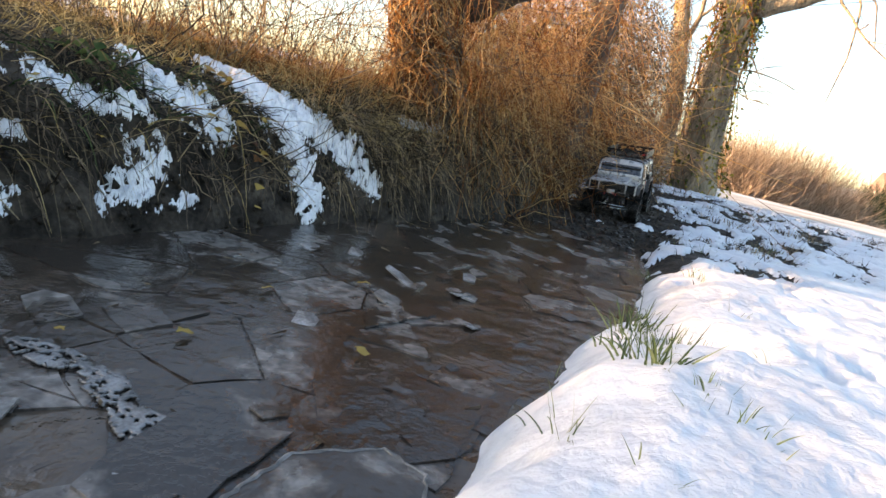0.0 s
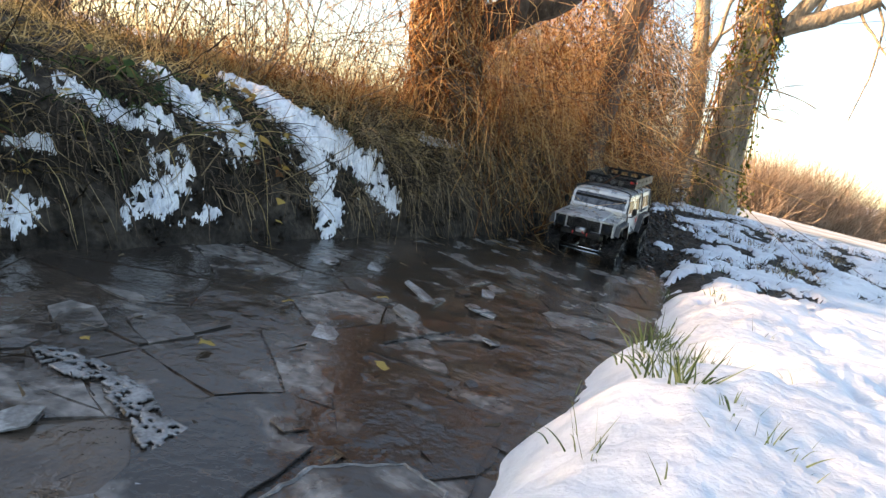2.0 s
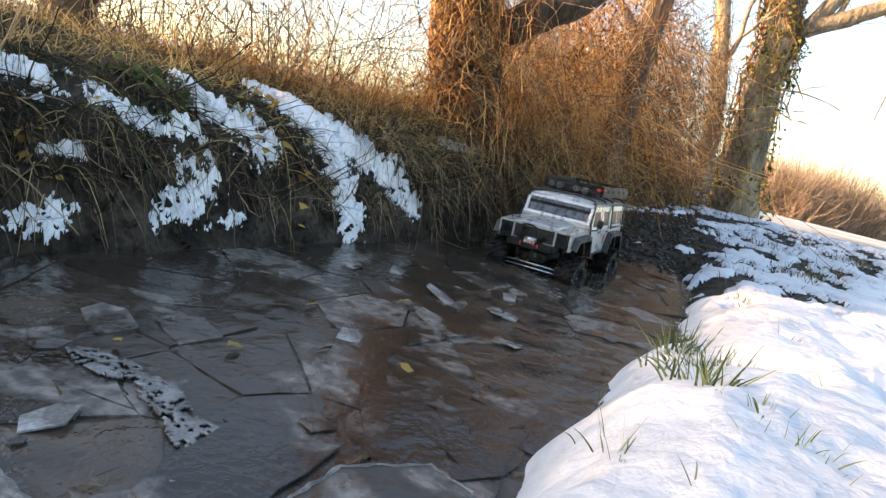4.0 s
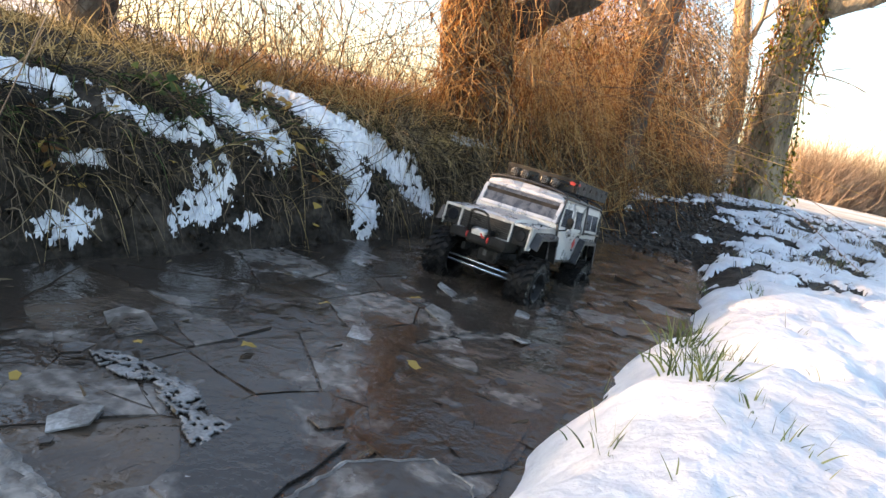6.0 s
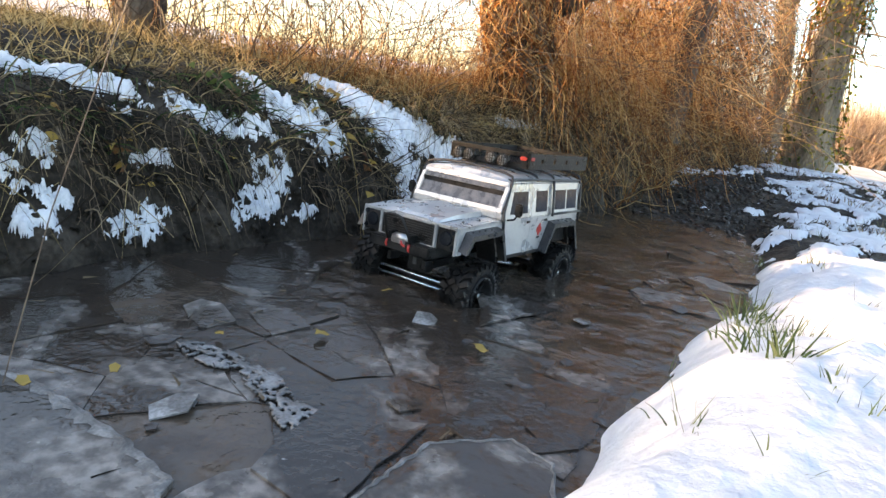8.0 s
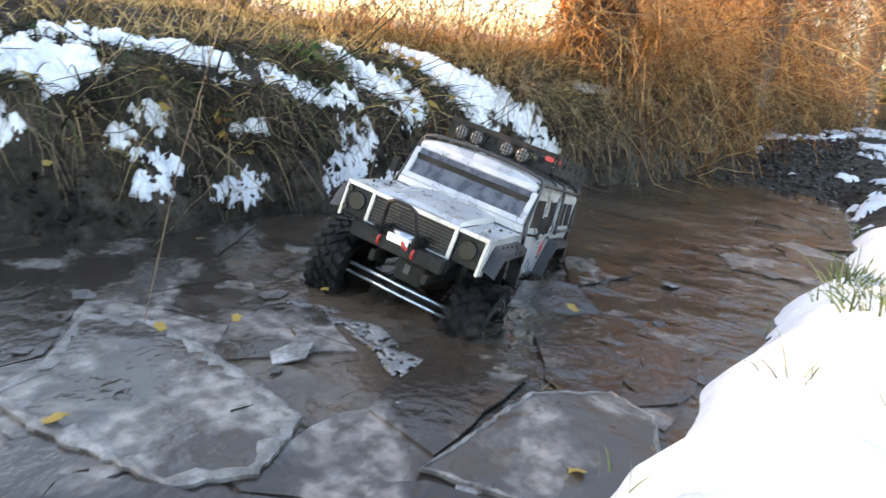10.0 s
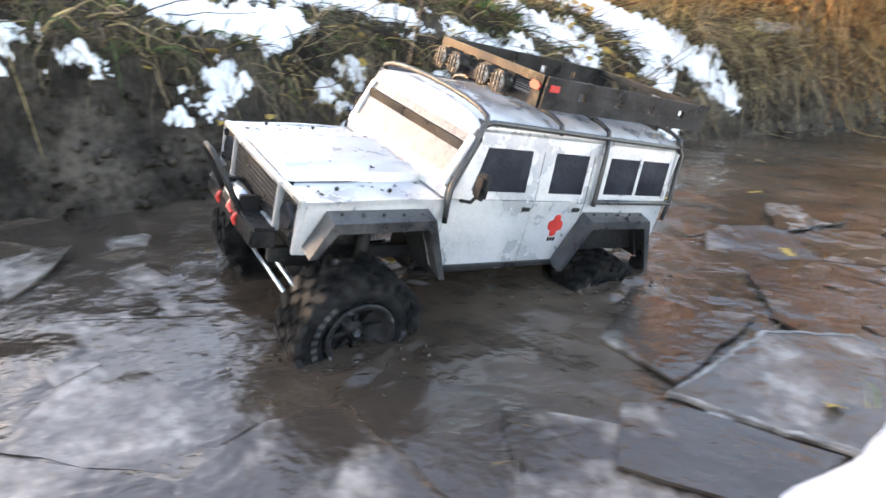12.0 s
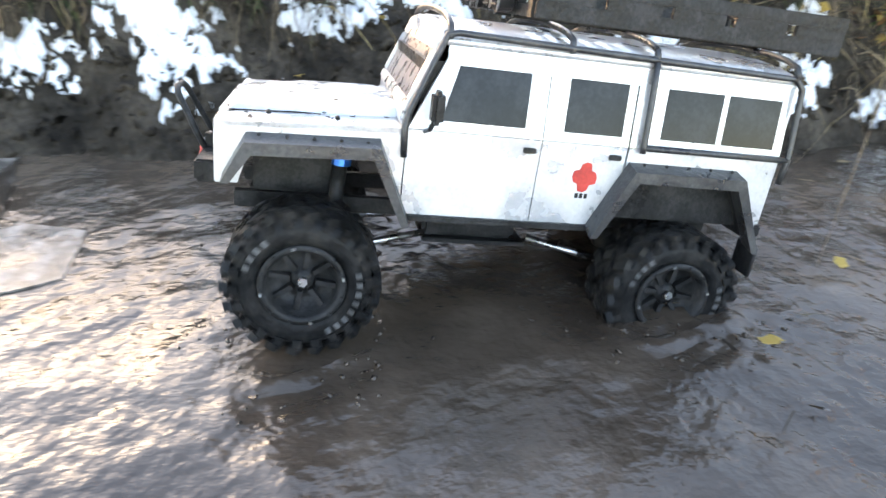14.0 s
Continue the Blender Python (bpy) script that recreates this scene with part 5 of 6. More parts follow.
    bar("bull_bar_hoop", [(0.068, -0.026, 0.020), (0.082, -0.024, 0.046), (0.096, -0.018, 0.074), (0.098, -0.010, 0.078), (0.098, 0.010, 0.078), (0.096, 0.018, 0.074), (0.082, 0.024, 0.046), (0.068, 0.026, 0.020)], 0.0026, PLASTIC, "black bent bull-bar hoop")
    # roll cage
    for s in (1, -1):
        bar("cage_tube", [(-0.0795, s * 0.107, 0.058), (-0.0785, s * 0.105, 0.080), (-0.0815, s * 0.1015, 0.092), (-0.104, s * 0.0965, 0.1475), (-0.112, s * 0.0955, 0.1495), (-0.250, s * 0.0965, 0.1475), (-0.396, s * 0.0955, 0.1455), (-0.4035, s * 0.0965, 0.138), (-0.4050, s * 0.1045, 0.080), (-0.402, s * 0.1055, 0.060)], 0.0026, GREY_PLASTIC)
        bar("cage_tube", [(-0.270, s * 0.0965, 0.148), (-0.2705, s * 0.1000, 0.128), (-0.271, s * 0.1055, 0.082), (-0.271, s * 0.1060, 0.076)], 0.0026, GREY_PLASTIC)
        bar("cage_tube", [(-0.271, s * 0.1055, 0.0805), (-0.404, s * 0.1045, 0.0805)], 0.0026, GREY_PLASTIC)
    for x in (-0.106, -0.200, -0.270, -0.396):
        bar("cage_hoop", [(x, 0.0965 * math.cos(a) + (0.001 if a < 1 else -0.001), 0.1455 + 0.0175 * math.sin(a) ** 0.6 if 0 < a < math.pi else 0.1455) for a in [j * math.pi / 10 for j in range(11)]], 0.0026, GREY_PLASTIC)
    bar("cage_tube", [(-0.1045, -0.097, 0.1475), (-0.1045, 0.097, 0.1475)], 0.0024, GREY_PLASTIC)
    bar("cage_tube", [(-0.082, -0.102, 0.0925), (-0.082, 0.102, 0.0925)], 0.0020, GREY_PLASTIC)
    # roof rack
    rack = new("roof_rack")
    rack.parent = car
    x0, x1, hw, z0, z1 = -0.168, -0.432, 0.088, 0.1660, 0.1960
    for s in (1, -1):
        bm = bmesh.new()
        box(bm, ((x0 + x1) / 2, s * hw, z0 + 0.006), (x0 - x1, 0.004, 0.012))
        box(bm, ((x0 + x1) / 2, s * hw, z1 - 0.005), (x0 - x1, 0.004, 0.010))
        k = 4
        for i in range(k + 1):
            box(bm, (x0 - 0.023 + (x1 - x0 + 0.046) * i / k, s * hw, (z0 + z1) / 2 + 0.001), (0.046, 0.0036, z1 - z0 - 0.0218))
        part("rack_side", bm, PLASTIC, rack, "slotted black rack side", bevel=0.0006)
    for x in (x0, x1):
        bm = bmesh.new()
        box(bm, (x, 0, z0 + 0.0045), (0.004, 2 * hw - 0.005, 0.009))
        box(bm, (x, 0, z1 - 0.004), (0.004, 2 * hw - 0.005, 0.008))
        for i in range(5):
            box(bm, (x, -hw + 0.01 + (2 * hw - 0.02) * i / 4, (z0 + z1) / 2), (0.0036, 0.014, z1 - z0 - 0.017))
        part("rack_end", bm, PLASTIC, rack, bevel=0.0006)
    for i in range(17):
        bm = bmesh.new()
        box(bm, (x0 - 0.008 + (x1 - x0 + 0.016) * i / 16, 0, z0 + 0.002), (0.006, 2 * hw - 0.006, 0.003))
        part("rack_slat", bm, PLASTIC, rack)
    for y in (-0.03, 0.03):
        bm = bmesh.new()
        box(bm, ((x0 + x1) / 2, y, z0 - 0.001), (x0 - x1, 0.007, 0.003))
        part("rack_runner", bm, PLASTIC, rack)
    for i, y in enumerate((-0.062, -0.036, 0.014, 0.040)):
        bm = bmesh.new()
        bmesh.ops.create_cone(bm, cap_ends=True, segments=18, radius1=0.0115, radius2=0.0095, depth=0.012, matrix=Matrix.Translation((x0 + 0.011, y, z0 + 0.011)) @ Matrix.Rotation(-math.pi / 2, 4, "Y"))
        lamp = part("spot_lamp", bm, PLASTIC, rack, "round roof spot lamp")
        bm = bmesh.new()
        bmesh.ops.create_uvsphere(bm, u_segments=14, v_segments=6, radius=0.0105, matrix=Matrix.Translation((x0 + 0.0155, y, z0 + 0.011)) @ Matrix.Diagonal((0.35, 1, 1, 1)))
        part("lens", bm, LENS, lamp, "pale ribbed lens")
        for q in (-0.005, 0.0, 0.005):
            for up in (0, 1):
                bm = bmesh.new()
                box(bm, (x0 + 0.0195 + 0.0004 * up, y + (0 if up else q), z0 + 0.011 + (q if up else 0)), (0.0012, 0.019 if up else 0.0012, 0.0012 if up else 0.019))
                part("guard_bar", bm, PLASTIC, lamp)
    bm = bmesh.new()
    plate(bm, [(0.072, 0.182), (0.083, 0.182), (0.085, 0.186), (0.081, 0.189), (0.073, 0.189), (0.070, 0.186)], "x", x0 + 0.002, x0 + 0.004)
    part("red_badge", bm, RED, rack, "small red badge")
    bm = bmesh.new()
    box(bm, (x0 - 0.010, hw + 0.0025, 0.186), (0.012, 0.0015, 0.006))
    part("red_badge", bm, RED, rack, "small red badge")
    # running gear
    for y in (-0.038, 0.038):
        slab("chassis_rail", (-0.17, y, -0.004), (0.44, 0.008, 0.014), PLASTIC)
    slab("gearbox", (-0.16, 0, -0.018), (0.09, 0.05, 0.034), PLASTIC, bevel=0.004)
    slab("skid_plate", (-0.165, 0, -0.037), (0.10, 0.064, 0.004), PLASTIC)
    for x, tag in ((-0.010, "front"), (-0.322, "rear")):
        bar(tag + "_axle", [(x, -0.085, -0.044), (x, 0.085, -0.044)], 0.0085, PLASTIC)
        bm = bmesh.new()
        bmesh.ops.create_icosphere(bm, subdivisions=2, radius=0.018, matrix=Matrix.Translation((x, -0.012, -0.044)))
        part("differential", bm, PLASTIC, car, smooth=True)
        for s in (1, -1):
            shock = bar("shock_absorber", [(x - 0.02, s * 0.060, -0.030), (x - 0.026, s * 0.052, 0.045)], 0.0062, PLASTIC)
            bm = bmesh.new()
            rod(bm, [(x - 0.026, s * 0.0525, 0.034), (x - 0.0268, s * 0.0515, 0.048)], 0.0082, 12)
            part("blue_cap", bm, BLUE, shock, "blue anodised shock cap")
            bar("suspension_link", [(x, s * 0.048, -0.050), (-0.165 + (0.05 if x > -0.1 else -0.05), s * 0.030, -0.030)], 0.0034, STEEL)
    bar("steering_link", [(0.024, -0.078, -0.032), (0.024, 0.078, -0.032)], 0.0024, LINK, "pale anodised steering link")
    bar("track_rod", [(0.030, -0.074, -0.042), (0.030, 0.080, -0.042)], 0.0022, LINK, "pale anodised steering link")
    slab("servo", (0.020, 0.010, -0.010), (0.022, 0.040, 0.026), PLASTIC, bevel=0.002)
    slab("receiver_box", (0.0, 0, 0.030), (0.07, 0.09, 0.050), PLASTIC, bevel=0.002)
    slab("servo_label", (0.0322, 0.006, -0.006), (0.0012, 0.008, 0.012), PALE, bevel=0)
    wheels = []
    first = make_wheel()
    tagged(first, "muddy black off-road wheel")
    for x, y in ((-0.010, 0.1), (-0.010, -0.1), (-0.322, 0.1), (-0.322, -0.1)):
        if not wheels:
            w = first
        else:
            w = copy_thing(first, Matrix())
        w.parent = car
        wheels.append((w, x, y))
    return car, wheels


car, wheels = build_car()


# ---- ice plates and leaves on the puddle ----
def clip_poly(poly, n, c):
    """Keeps the part of a flat outline on which n.p <= c."""
    out = []
    for i, p in enumerate(poly):
        q = poly[(i + 1) % len(poly)]
        a, b = n[0] * p[0] + n[1] * p[1] - c, n[0] * q[0] + n[1] * q[1] - c
        if a <= 0:
            out.append(p)
        if (a < 0) != (b < 0):
            t = a / (a - b)
            out.append((p[0] + (q[0] - p[0]) * t, p[1] + (q[1] - p[1]) * t))
    return out


def ice_plate(cx, cy, poly, z, thick, mat, tilt=(0, 0, 0), label="thin sheet of dark grey ice on the puddle"):
    bm = bmesh.new()
    rnd = random.Random(int(cx * 1000) + int(cy * 777))
    pts = []
    for i, p in enumerate(poly):
        q = poly[(i + 1) % len(poly)]
        L = math.hypot(q[0] - p[0], q[1] - p[1])
        k = max(1, int(L / 0.03))
        for j in range(k):
            t = j / k
            w = 0.0035 * (1 if j else 0.4)
            pts.append((p[0] + (q[0] - p[0]) * t + rnd.uniform(-w, w) - cx, p[1] + (q[1] - p[1]) * t + rnd.uniform(-w, w) - cy))
    plate(bm, pts, "z", -thick, 0)
    ob = part("ice_plate", bm, mat)
    ob.matrix_basis = pose(cx, cy, z, *tilt)
    return tagged(ob, label, "ice", group="ice plates on the puddle")


irnd = random.Random(12)
seeds = []
tries = 0
while len(seeds) < 110 and tries < 4000:
    tries += 1
    y = irnd.uniform(-0.9, 2.0)
    lo, hi = float(left_shore(y)) + 0.02, float(right_shore(y)) - 0.02
    p = (irnd.uniform(lo, hi), y)
    if all(math.hypot(p[0] - q[0], p[1] - q[1]) > 0.035 + 0.11 * ((i * 37) % 10) / 10 for i, q in enumerate(seeds)):
        seeds.append(p)
plates = []
for i, (sx, sy) in enumerate(seeds):
    poly = [(sx - 0.4, sy - 0.4), (sx + 0.4, sy - 0.4), (sx + 0.4, sy + 0.4), (sx - 0.4, sy + 0.4)]
    gap = irnd.choice((0.0002, 0.0004, 0.0008, 0.0015, 0.003, 0.004))
    for j, (ox, oy) in enumerate(seeds):
        if j != i and math.hypot(ox - sx, oy - sy) < 0.8:
            n = Vector((ox - sx, oy - sy))
            L = n.length
            n /= L
            poly = clip_poly(poly, n, n.x * (sx + ox) / 2 + n.y * (sy + oy) / 2 - gap)
    # keep clear of the shores
    poly = clip_poly(poly, (1, 0), float(right_shore(sy)) - 0.015)
    poly = clip_poly(poly, (-1, 0), -(float(left_shore(sy)) + 0.012))
    if len(poly) < 3:
        continue
    open_water = math.hypot((sx + 0.0) / 0.16, (sy - 0.8) / 0.2) < 1 or irnd.random() < 0.16
    if open_water:
        continue
    z = irnd.uniform(0.0018, 0.0022)
    tilt = (irnd.gauss(0, 0.08), irnd.gauss(0, 0.08), 0)
    plates.append((ice_plate(sx, sy, poly, z, 0.006, ICE, tilt), sx, sy, z, tilt))

# loose broken slabs riding on the sheet
LOOSE = [(-0.232, 0.864, 0.03, 0.13, 60, 0, 10), (-0.175, 0.707, 0.05, 0.1, 70, 0, 14), (-0.156, 1.034, 0.03, 0.04, 20, 8, 0), (-0.109, 0.896, 0.03, 0.035, 10, 0, 6), (-0.446, 0.313, 0.05, 0.09, 70, 4, 0), (-0.375, 0.37, 0.06, 0.09, 70, 3, 0), (-0.236, 0.534, 0.035, 0.04, 20, 6, 6), (-0.451, 0.878, 0.03, 0.05, 0, 0, 12), (-0.382, 0.944, 0.03, 0.05, 20, 0, 12), (-0.074, 1.768, 0.03, 0.06, 80, 0, 6), (0.086, 1.785, 0.04, 0.05, 60, 3, 0), (-0.118, 1.222, 0.04, 0.12, 75, 0, 3)]
for cx, cy, w, l, turn, tilt_x, tilt_y in LOOSE:
    c, s = math.cos(radians(turn)), math.sin(radians(turn))
    base = [(-w / 2, -l / 2), (w * 0.42, -l * 0.46), (w / 2, l * 0.2), (w * 0.1, l / 2), (-w * 0.46, l * 0.38)]
    poly = [(cx + x * c - y * s, cy + x * s + y * c) for x, y in base]
    z = 0.004 + 0.25 * min(w, l) * abs(math.sin(radians(max(abs(tilt_x), abs(tilt_y)))))
    plates.append((ice_plate(cx, cy, poly, z, 0.0035, PALE_ICE if w * l > 0.004 else ICE_EDGE, (tilt_x, tilt_y, 0), "broken pale slab of ice tipped up on the puddle"), cx, cy, z, (tilt_x, tilt_y, 0)))


# pale plates that the wheels push up, and a lacy crust of thawed ice
def broken_rim(parent, poly, cx, cy, width, mat):
    """Edge light of a broken plate, painted: a pale ragged strip along its outline."""
    rnd = random.Random(int(abs(cx) * 991 + abs(cy) * 313 * 7))
    c = Vector((cx, cy))
    pts = []
    for p, q in zip(poly, poly[1:] + poly[:1]):
        k = max(2, int(math.hypot(q[0] - p[0], q[1] - p[1]) / 0.008))
        pts += [Vector((p[0] + (q[0] - p[0]) * j / k, p[1] + (q[1] - p[1]) * j / k)) - c for j in range(k)]
    bm = bmesh.new()
    rings = []
    wob = [rnd.uniform(-0.0025, 0.0025) for p in pts]
    for inset, z in ((-0.001, -0.0035), (-0.001, 0.0006), (0.4, 0.0016), (1.0, 0.0004)):
        row = []
        for i, p in enumerate(pts):
            n = p.normalized()
            w = width * (0.45 + 0.55 * abs(math.sin(i * 0.7 + cx * 40))) * rnd.uniform(0.6, 1.2)
            q = p + n * wob[i] - n * (inset * w if inset > 0 else inset)
            row.append(bm.verts.new((q.x, q.y, z)))
        rings.append(row)
    m = len(pts)
    for r0, r1 in zip(rings, rings[1:]):
        for i in range(m):
            bm.faces.new((r0[i], r0[(i + 1) % m], r1[(i + 1) % m], r1[i]))
    return part("broken_rim", bm, mat, parent, "broken edge of the ice, painted pale with caught light")


# pale plates that the wheels push up, and a lacy crust of thawed ice
PALE_PLATES = [([(-0.071, 0.074), (-0.061, 0.246), (0.0, 0.31), (0.05, 0.30), (0.077, 0.226), (0.06, 0.116), (-0.015, 0.089)], 0.3, 0.8, 0.0066, PALE_ICE),
               ([(-0.054, -0.036), (-0.089, 0.031), (-0.061, 0.063), (0.05, 0.100), (0.03, 0.0)], 0, 0.5, 0.0075, ICE),
               ([(-0.16, 0.109), (-0.181, 0.231), (-0.128, 0.237), (-0.081, 0.276), (-0.077, 0.096)], 0.6, 0, 0.0060, ICE),
               ([(-0.391, -0.225), (-0.33, -0.165), (-0.195, -0.07), (-0.084, -0.043), (-0.07, -0.10), (-0.16, -0.26), (-0.30, -0.34)], 0, 0.3, 0.0062, ICE),
               ([(-0.23, 0.706), (-0.164, 0.578), (-0.113, 0.737), (-0.157, 0.82)], 0, 2, 0.0066, ICE),
               ([(-0.14, 0.41), (-0.065, 0.29), (0.0, 0.275), (0.06, 0.35), (0.05, 0.5), (-0.06, 0.49)], 0, 0.2, 0.0050, ICE)]
pale_sheets = []
for poly, tilt_x, tilt_y, z, mat in PALE_PLATES:
    cx, cy = sum(p[0] for p in poly) / len(poly), sum(p[1] for p in poly) / len(poly)
    sheet = ice_plate(cx, cy, poly, z, 0.003, mat, (tilt_x, tilt_y, 0), "pale grey plate of ice pushed up on the puddle")
    if mat is PALE_ICE:
        broken_rim(sheet, poly, cx, cy, 0.005, EDGE_LIGHT)
    pale_sheets.append((sheet, cx, cy, z, (tilt_x, tilt_y, 0)))

# the large sheet that the front wheel tips up
TIPPED = (-0.322, -0.02)
tipped_poly = [(-0.398, -0.105), (-0.42, -0.049), (-0.497, 0.024), (-0.429, 0.07), (-0.291, 0.069), (-0.191, 0.056), (-0.16, -0.018), (-0.195, -0.07), (-0.319, -0.1)]
tipped = ice_plate(*TIPPED, tipped_poly, 0.0052, 0.005, PALE_ICE, label="large pale sheet of ice tipped up by the front wheel")
broken_rim(tipped, tipped_poly, *TIPPED, 0.018, EDGE_LIGHT)


SHARD = (-0.613, -0.249)
shard = ice_plate(*SHARD, [(SHARD[0] - 0.05, SHARD[1] - 0.035), (SHARD[0] + 0.05, SHARD[1] - 0.04), (SHARD[0] + 0.012, SHARD[1] + 0.012), (SHARD[0] - 0.03, SHARD[1] + 0.05)], 0.006, 0.003, PALE_ICE, (0, 0, 0), "pointed shard of ice flipped up by the front wheel")


def ice_lace(cx, cy, length, width, turn, seed):
    """A crust of thawed ice full of round holes."""
    c, s = math.cos(radians(turn)), math.sin(radians(turn))
    rnd = random.Random(seed)
    holes = [(rnd.uniform(-length, length) / 2, rnd.uniform(-width, width) / 2, rnd.uniform(0.0014, 0.005)) for k in range(int(length * width * 15000))]
    def keep(x, y):
        u, v = x * c + y * s, -x * s + y * c
        rim = width / 2 * (1 - (2 * u / length) ** 4) * (0.9 + 0.45 * fuzz(u + 3, v * 0.3, 34, seed))
        ok = np.abs(v) < rim
        for a, b, r in holes:
            ok = ok & (np.hypot(u - a, (v - b) * 1.3) > r)
        return ok
    R = length * 0.55
    V, F = grid(-R, R, -R, R, 0.0022, lambda x, y: 0.0009 * fuzz(x, y, 90, seed) + 0 * x, keep=keep)
    ob = raw("ice_crust", V, F, CRUST, smooth=True)
    ob.matrix_basis = pose(cx, cy, 0.0055)
    solid = ob.modifiers.new("thickness", "SOLIDIFY")
    solid.thickness = 0.0025
    plates.append((tagged(ob, "lacy white crust of thawed ice on the puddle", "ice", group="ice plates on the puddle"), cx, cy, 0.0055, (0, 0, 0)))


ice_lace(-0.33, 0.232, 0.14, 0.035, 5, 3)
ice_lace(-0.225, 0.212, 0.15, 0.05, -20, 8)


for k in range(44):
    y = irnd.uniform(-0.3, 1.9)
    x = irnd.uniform(float(left_shore(y)) + 0.06, float(right_shore(y)) - 0.05)
    r = irnd.uniform(0.008, 0.03)
    out = [(x + r * irnd.uniform(0.5, 1) * math.cos(a), y + r * irnd.uniform(0.5, 1.3) * math.sin(a)) for a in (0.2, 1.3, 2.4, 3.6, 4.9)]
    tl = (irnd.gauss(0, 4), irnd.gauss(0, 4), 0)
    plates.append((ice_plate(x, y, out, 0.0042, 0.002, ICE_EDGE if k % 4 == 0 else ICE, tl, "small thin splinter of ice on the puddle"), x, y, 0.0042, tl))


def leaf(x, y, z, size, turn, mat=DEAD_LEAF, label="yellow-brown fallen leaf frozen on the puddle"):
    bm = bmesh.new()
    out = []
    for k in range(15):
        a = k * math.tau / 15
        r = size * (0.5 + 0.35 * abs(math.cos(a * 2.5))) * (1.2 if k == 0 else 1)
        out.append((r * math.cos(a), r * 0.8 * math.sin(a)))
    vs = [bm.verts.new((px, py, 0.15 * size * math.sin(px / size * 3) + 0.001)) for px, py in out]
    lo = [bm.verts.new((v.co.x, v.co.y, v.co.z - 0.0006)) for v in vs]
    bm.faces.new(vs)
    bm.faces.new(lo[::-1])
    for k in range(15):
        bm.faces.new((vs[k], lo[k], lo[(k + 1) % 15], vs[(k + 1) % 15]))
    ob = part("leaf", bm, mat)
    ob.matrix_basis = pose(x, y, z, irnd.uniform(-15, 15), irnd.uniform(-15, 15), turn)
    return tagged(ob, label, "leaf", group="fallen leaves")


LEAVES = [(-0.338, 0.578), (-0.122, 0.49), (-0.295, 0.365), (-0.264, 0.752), (-0.318, -0.088), (0.026, 0.157), (-0.409, 0.059), (-0.377, 0.269), (-0.377, 0.131)]
for x, y in LEAVES:
    leaf(x, y, 0.010, irnd.uniform(0.008, 0.014), irnd.uniform(0, 360))
for k in range(46):
    y = irnd.uniform(-0.7, 1.6)
    x = float(left_shore(y)) - irnd.uniform(0.05, 0.3)
    leaf(x, y, float(ground_z(x, y)) + 0.012, irnd.uniform(0.008, 0.018), irnd.uniform(0, 360), label="brown dead leaf caught in the bank grass")

# straw and grit frozen into the ice
b = np.stack([rng.uniform(-0.7, 0.15, 260), rng.uniform(-0.2, 2.0, 260)], 1)
b = b[(b[:, 0] > left_shore(b[:, 1]) + 0.02) & (b[:, 0] < right_shore(b[:, 1]) - 0.02)]
n = len(b)
tagged(raw("puddle_litter", *blades(np.stack([b[:, 0], b[:, 1], np.full(n, 0.006)], 1), unit(np.stack([rng.normal(size=n), rng.normal(size=n), np.zeros(n)], 1)),
                                    rng.uniform(0.006, 0.03, n), rng.uniform(0.001, 0.004, n), np.full(n, 0.05), 2), SHADED_GRASS),
       "bits of straw and grit on the icy puddle", "litter", kind="stuff")



def ripple():
    """Low rings of water pushed up round a wheel."""
    V, F = [], []
    n, rings = 48, np.linspace(0.045, 0.17, 40)
    a = np.arange(n) * math.tau / n
    for r in rings:
        z = 0.0042 * np.sin((r - 0.045) * 130 + 1.3 * np.sin(2 * a + 1) + 0.8 * np.sin(5 * a)) * np.exp(-(r - 0.045) / 0.035) * np.clip(0.45 + 0.6 * np.sin(2 * a + r * 25) + 0.5 * np.sin(5 * a - r * 60), 0, 1.5) - 0.003 * (r / 0.17) ** 3
        V.append(np.stack([r * np.cos(a), r * np.sin(a) * 1.15, z], 1))
    i = np.arange(len(rings) - 1)[:, None] * n + np.arange(n)[None]
    j = np.arange(len(rings) - 1)[:, None] * n + (np.arange(n)[None] + 1) % n
    return raw("wheel_ripple", np.concatenate(V), np.stack([i, j, j + n, i + n], -1).reshape(-1, 4), WATER, smooth=True)


first_ripple = tagged(ripple(), "brown water rippling round a turning wheel", "ripple", group="ripples round the wheels")
ripples = [first_ripple] + [copy_thing(first_ripple, Matrix()) for k in range(3)]



def spray(n, reach, seed):
    """Lumps and drops of muddy water thrown up round a turning wheel."""
    g = np.random.default_rng(seed)
    V, F = [], []
    for k in range(n):
        a, r = g.uniform(0, math.tau), 0.05 + reach * g.uniform() ** 2
        z = max(0.0, g.normal(0.0, 0.010)) * math.exp(-(r - 0.05) / 0.04)
        s = g.uniform(0.0008, 0.0028) if z < 0.004 else g.uniform(0.0004, 0.0013)
        o = unit(np.array([[1, 0, 0], [-1, 0, 0], [0, 1, 0], [0, -1, 0], [0, 0, 1], [0, 0, -1.0]]) + 0.4 * g.normal(size=(6, 3))) * s * np.array([1.6, 1.6, 0.7])
        V.append(o + np.array([r * math.cos(a), r * math.sin(a) * 1.2, z]))
        F.append(np.array([[0, 2, 4], [2, 1, 4], [1, 3, 4], [3, 0, 4], [2, 0, 5], [1, 2, 5], [3, 1, 5], [0, 3, 5]]) + 6 * k)
    return raw("water_spray", np.concatenate(V), np.concatenate(F), WATER, smooth=True)


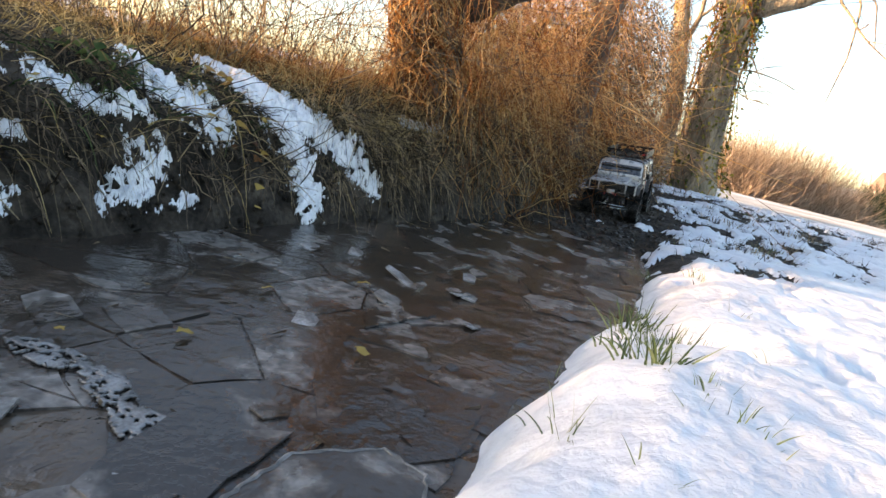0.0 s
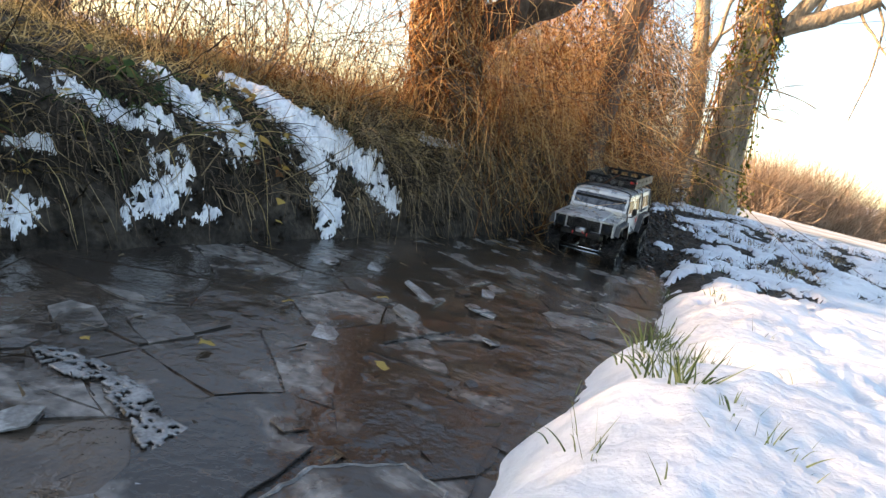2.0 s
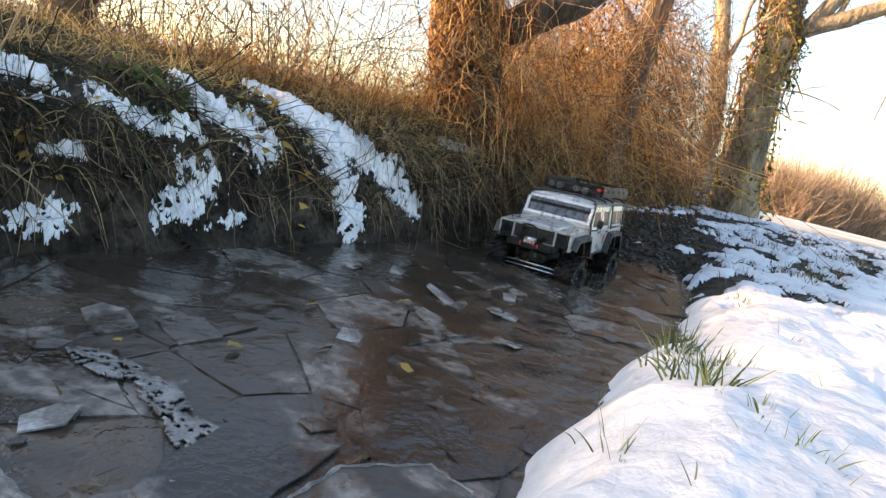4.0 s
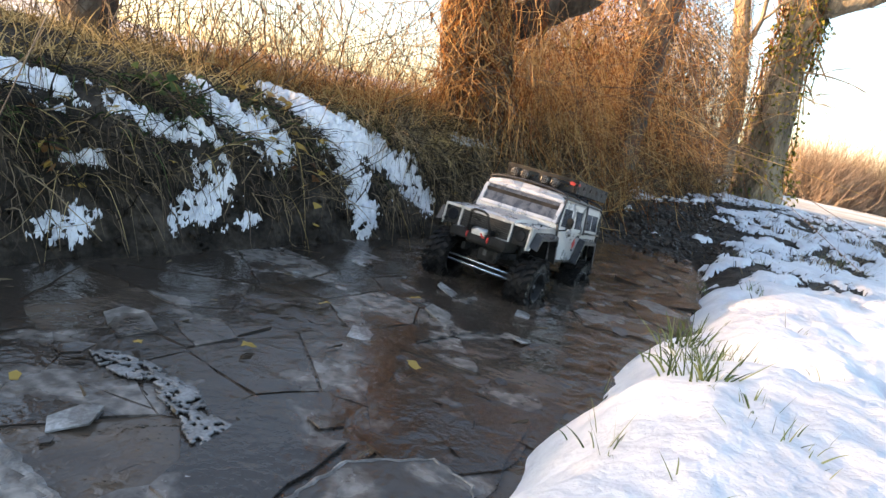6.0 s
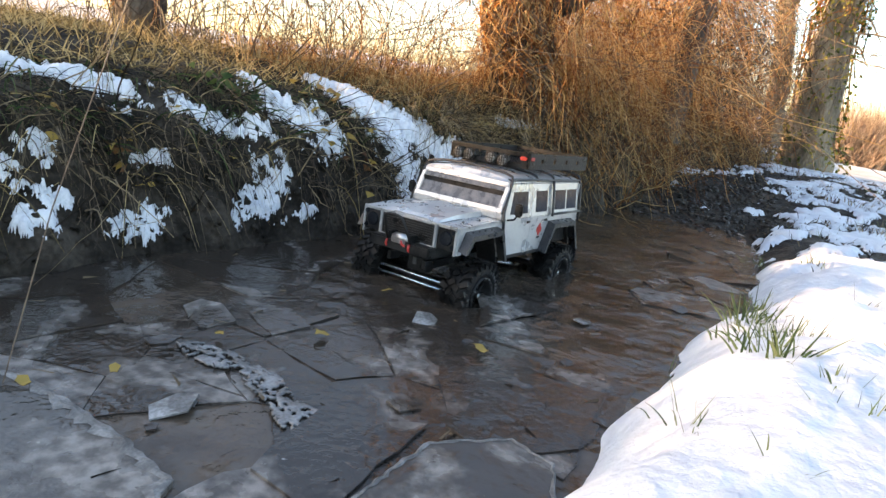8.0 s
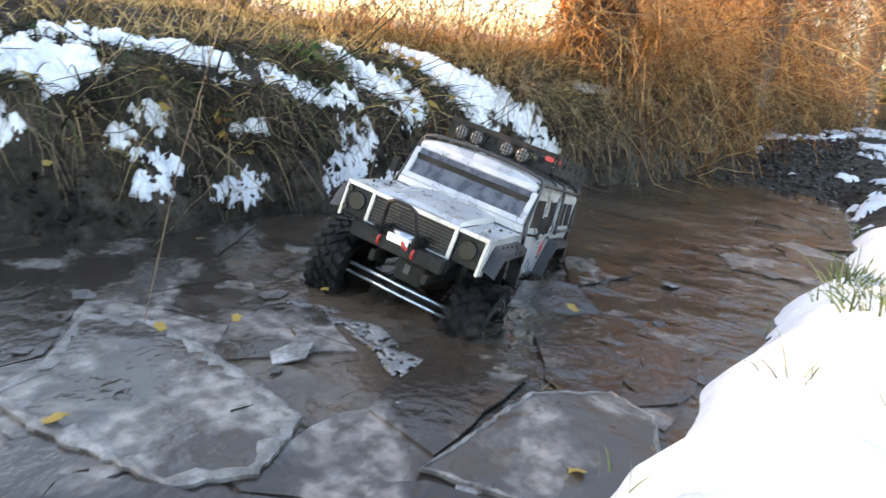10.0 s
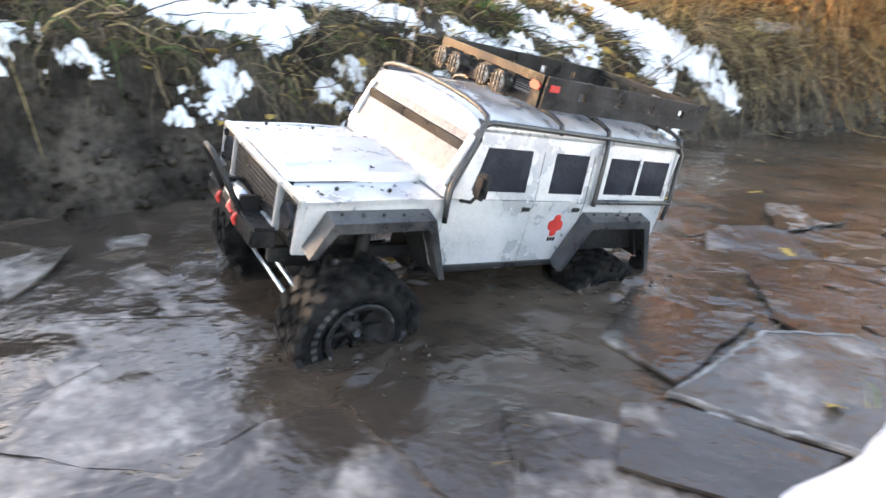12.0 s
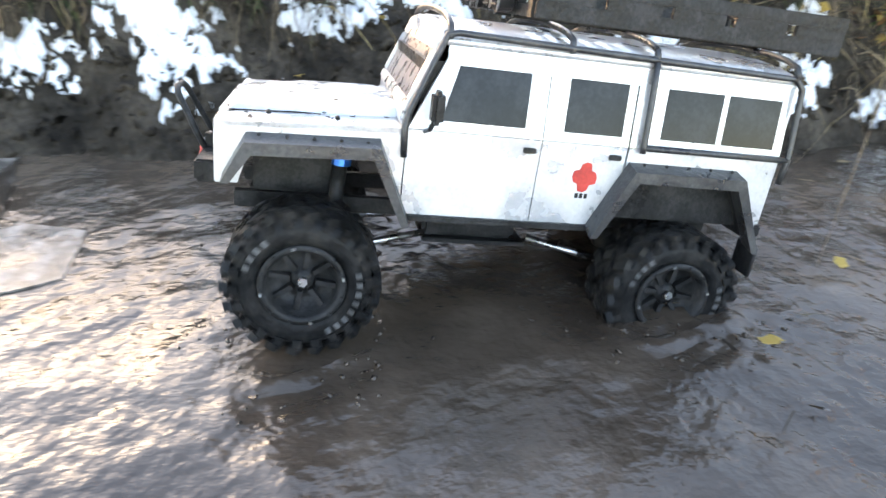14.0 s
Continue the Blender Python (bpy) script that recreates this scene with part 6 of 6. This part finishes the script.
sprays = [tagged(spray(90, 0.05, 40 + k), "lumps and drops of muddy water round a turning wheel", "water", group="spray round the wheels", kind="stuff") for k in range(4)]

# ---- what moves ----
CAR_ROWS = [
    (0, -0.053, 2.686, 0.134, 4.8, 7.0, -93.6),
    (1.5, -0.092, 2.094, 0.077, 3.8, 8.7, -95.9),
    (3, -0.172, 1.627, 0.062, 1.5, 1.4, -98.6),
    (3.5, -0.199, 1.513, 0.049, 2.1, 1.6, -97.8),
    (6, -0.237, 1.009, 0.080, -1.5, -6.5, -94.9),
    (6.5, -0.276, 0.870, 0.070, -3.6, -7.5, -104.5),
    (7, -0.330, 0.794, 0.043, -0.9, 2.0, -106.7),
    (9.5, -0.341, 0.460, 0.071, 0.4, -12.4, -79.6),
    (10, -0.293, 0.345, 0.058, -9.7, -11.3, -79.1),
    (10.5, -0.318, 0.237, 0.056, -15.8, -3.7, -90.4),
    (11, -0.345, 0.159, 0.051, -12.5, -0.7, -96.0),
    (11.5, -0.348, 0.104, 0.074, -4.5, -5.6, -95.1),
    (12, -0.400, -0.058, 0.074, -7.0, -8.6, -99.6),
    (12.5, -0.514, -0.144, 0.047, 2.4, -2.8, -96.4),
    (13, -0.523, -0.272, 0.048, 11.7, -3.6, -89.2),
    (13.5, -0.529, -0.345, 0.067, 6.8, -8.3, -93.6),
    (14, -0.524, -0.449, 0.094, 6.8, -8.3, -93.6),
]


def motions():
    walk(car, [(t, pose(x, y, z, rx, ry, rz)) for t, x, y, z, rx, ry, rz in CAR_ROWS])
    ts = np.array([r[0] for r in CAR_ROWS])
    way = np.concatenate([[0], np.cumsum(np.hypot(np.diff([r[1] for r in CAR_ROWS]), np.diff([r[2] for r in CAR_ROWS])))])
    times = [i * 0.2 for i in range(71)]
    for w, x, y in wheels:
        face = 180 if y < 0 else 0
        rows = []
        for t in times:
            roll = math.degrees(np.interp(t, ts, way) / 0.0565) * 1.15
            m = pose(x, y, -0.044) @ Matrix.Rotation(radians(roll), 4, "Y") @ Matrix.Rotation(radians(face), 4, "Z")
            rows.append((t, m))
        walk(w, rows)
    for ob, (w, x, y) in zip(ripples, wheels):
        rows = []
        for t, cx, cy, cz, rx, ry, rz in CAR_ROWS:
            p = pose(cx, cy, cz, rx, ry, rz) @ Vector((x, y, -0.07))
            rows.append((t, pose(p.x, p.y, 0.0012 if p.y < 1.9 else -0.03, 0, 0, rz + 90)))
        walk(ob, rows)
        walk(sprays[ripples.index(ob)], rows)
    lie, up = pose(*SHARD, 0.006), pose(SHARD[0], SHARD[1], 0.018, 42, 0, 55)
    walk(shard, [(0, lie), (11.9, lie), (12.4, up), (12.6, up), (13.0, pose(SHARD[0] - 0.02, SHARD[1], -0.03, 10, 0, 25)), (14, pose(SHARD[0] - 0.02, SHARD[1], -0.03, 10, 0, 25))])
    flat, high = pose(*TIPPED, 0.0052), pose(*TIPPED, 0.012, -5, -1, 0)
    sunk = pose(TIPPED[0] - 0.05, TIPPED[1] - 0.06, -0.05, 6, 0, -12)
    walk(tipped, [(0, flat), (10.4, flat), (11.2, high), (11.7, high), (12.3, sunk), (14, sunk)])
    for ob, sx, sy, z, tilt in pale_sheets:
        if sy < 0:
            a, c = pose(sx, sy, z, *tilt), pose(sx + 0.05, sy - 0.03, -0.05, tilt[0] + 5, tilt[1], 14)
            walk(ob, [(0, a), (11.7, a), (12.4, c), (14, c)])
    # plates in the wheels' way are shoved aside, tip and founder
    fy = np.array([r[2] for r in CAR_ROWS])
    fx = np.array([r[1] for r in CAR_ROWS])
    mv = random.Random(2)
    for ob, sx, sy, z, tilt in plates:
        if sy < -0.75 or sy > 1.95:
            continue
        tc = float(np.interp(-sy, -fy, ts))
        dx = sx - float(np.interp(tc, ts, fx))
        if abs(dx) > (0.24 if sy > 0.3 else 0.55):
            continue
        tc = min(tc, 12.6) + (1.3 if dx > 0.24 else 0.3 if dx < -0.24 else 0)
        t0, t1 = max(0.1, tc - 0.7), min(13.9, tc + 0.5)
        near = abs(dx) < 0.15
        push = (0.03 if near else 0.05) * (1 if dx > 0 else -1)
        z1 = -0.075 if near else (-0.002 if sy > 0.3 else -0.055)
        t2 = (tilt[0] + mv.uniform(-4, 4), tilt[1] + mv.uniform(-7, 7), mv.uniform(-25, 25))
        a, c = pose(sx, sy, z, *tilt), pose(sx + push, sy - mv.uniform(0.0, 0.05), z1, *t2)
        walk(ob, [(0, a), (t0, a), (t1, c), (14, c)])


motions()
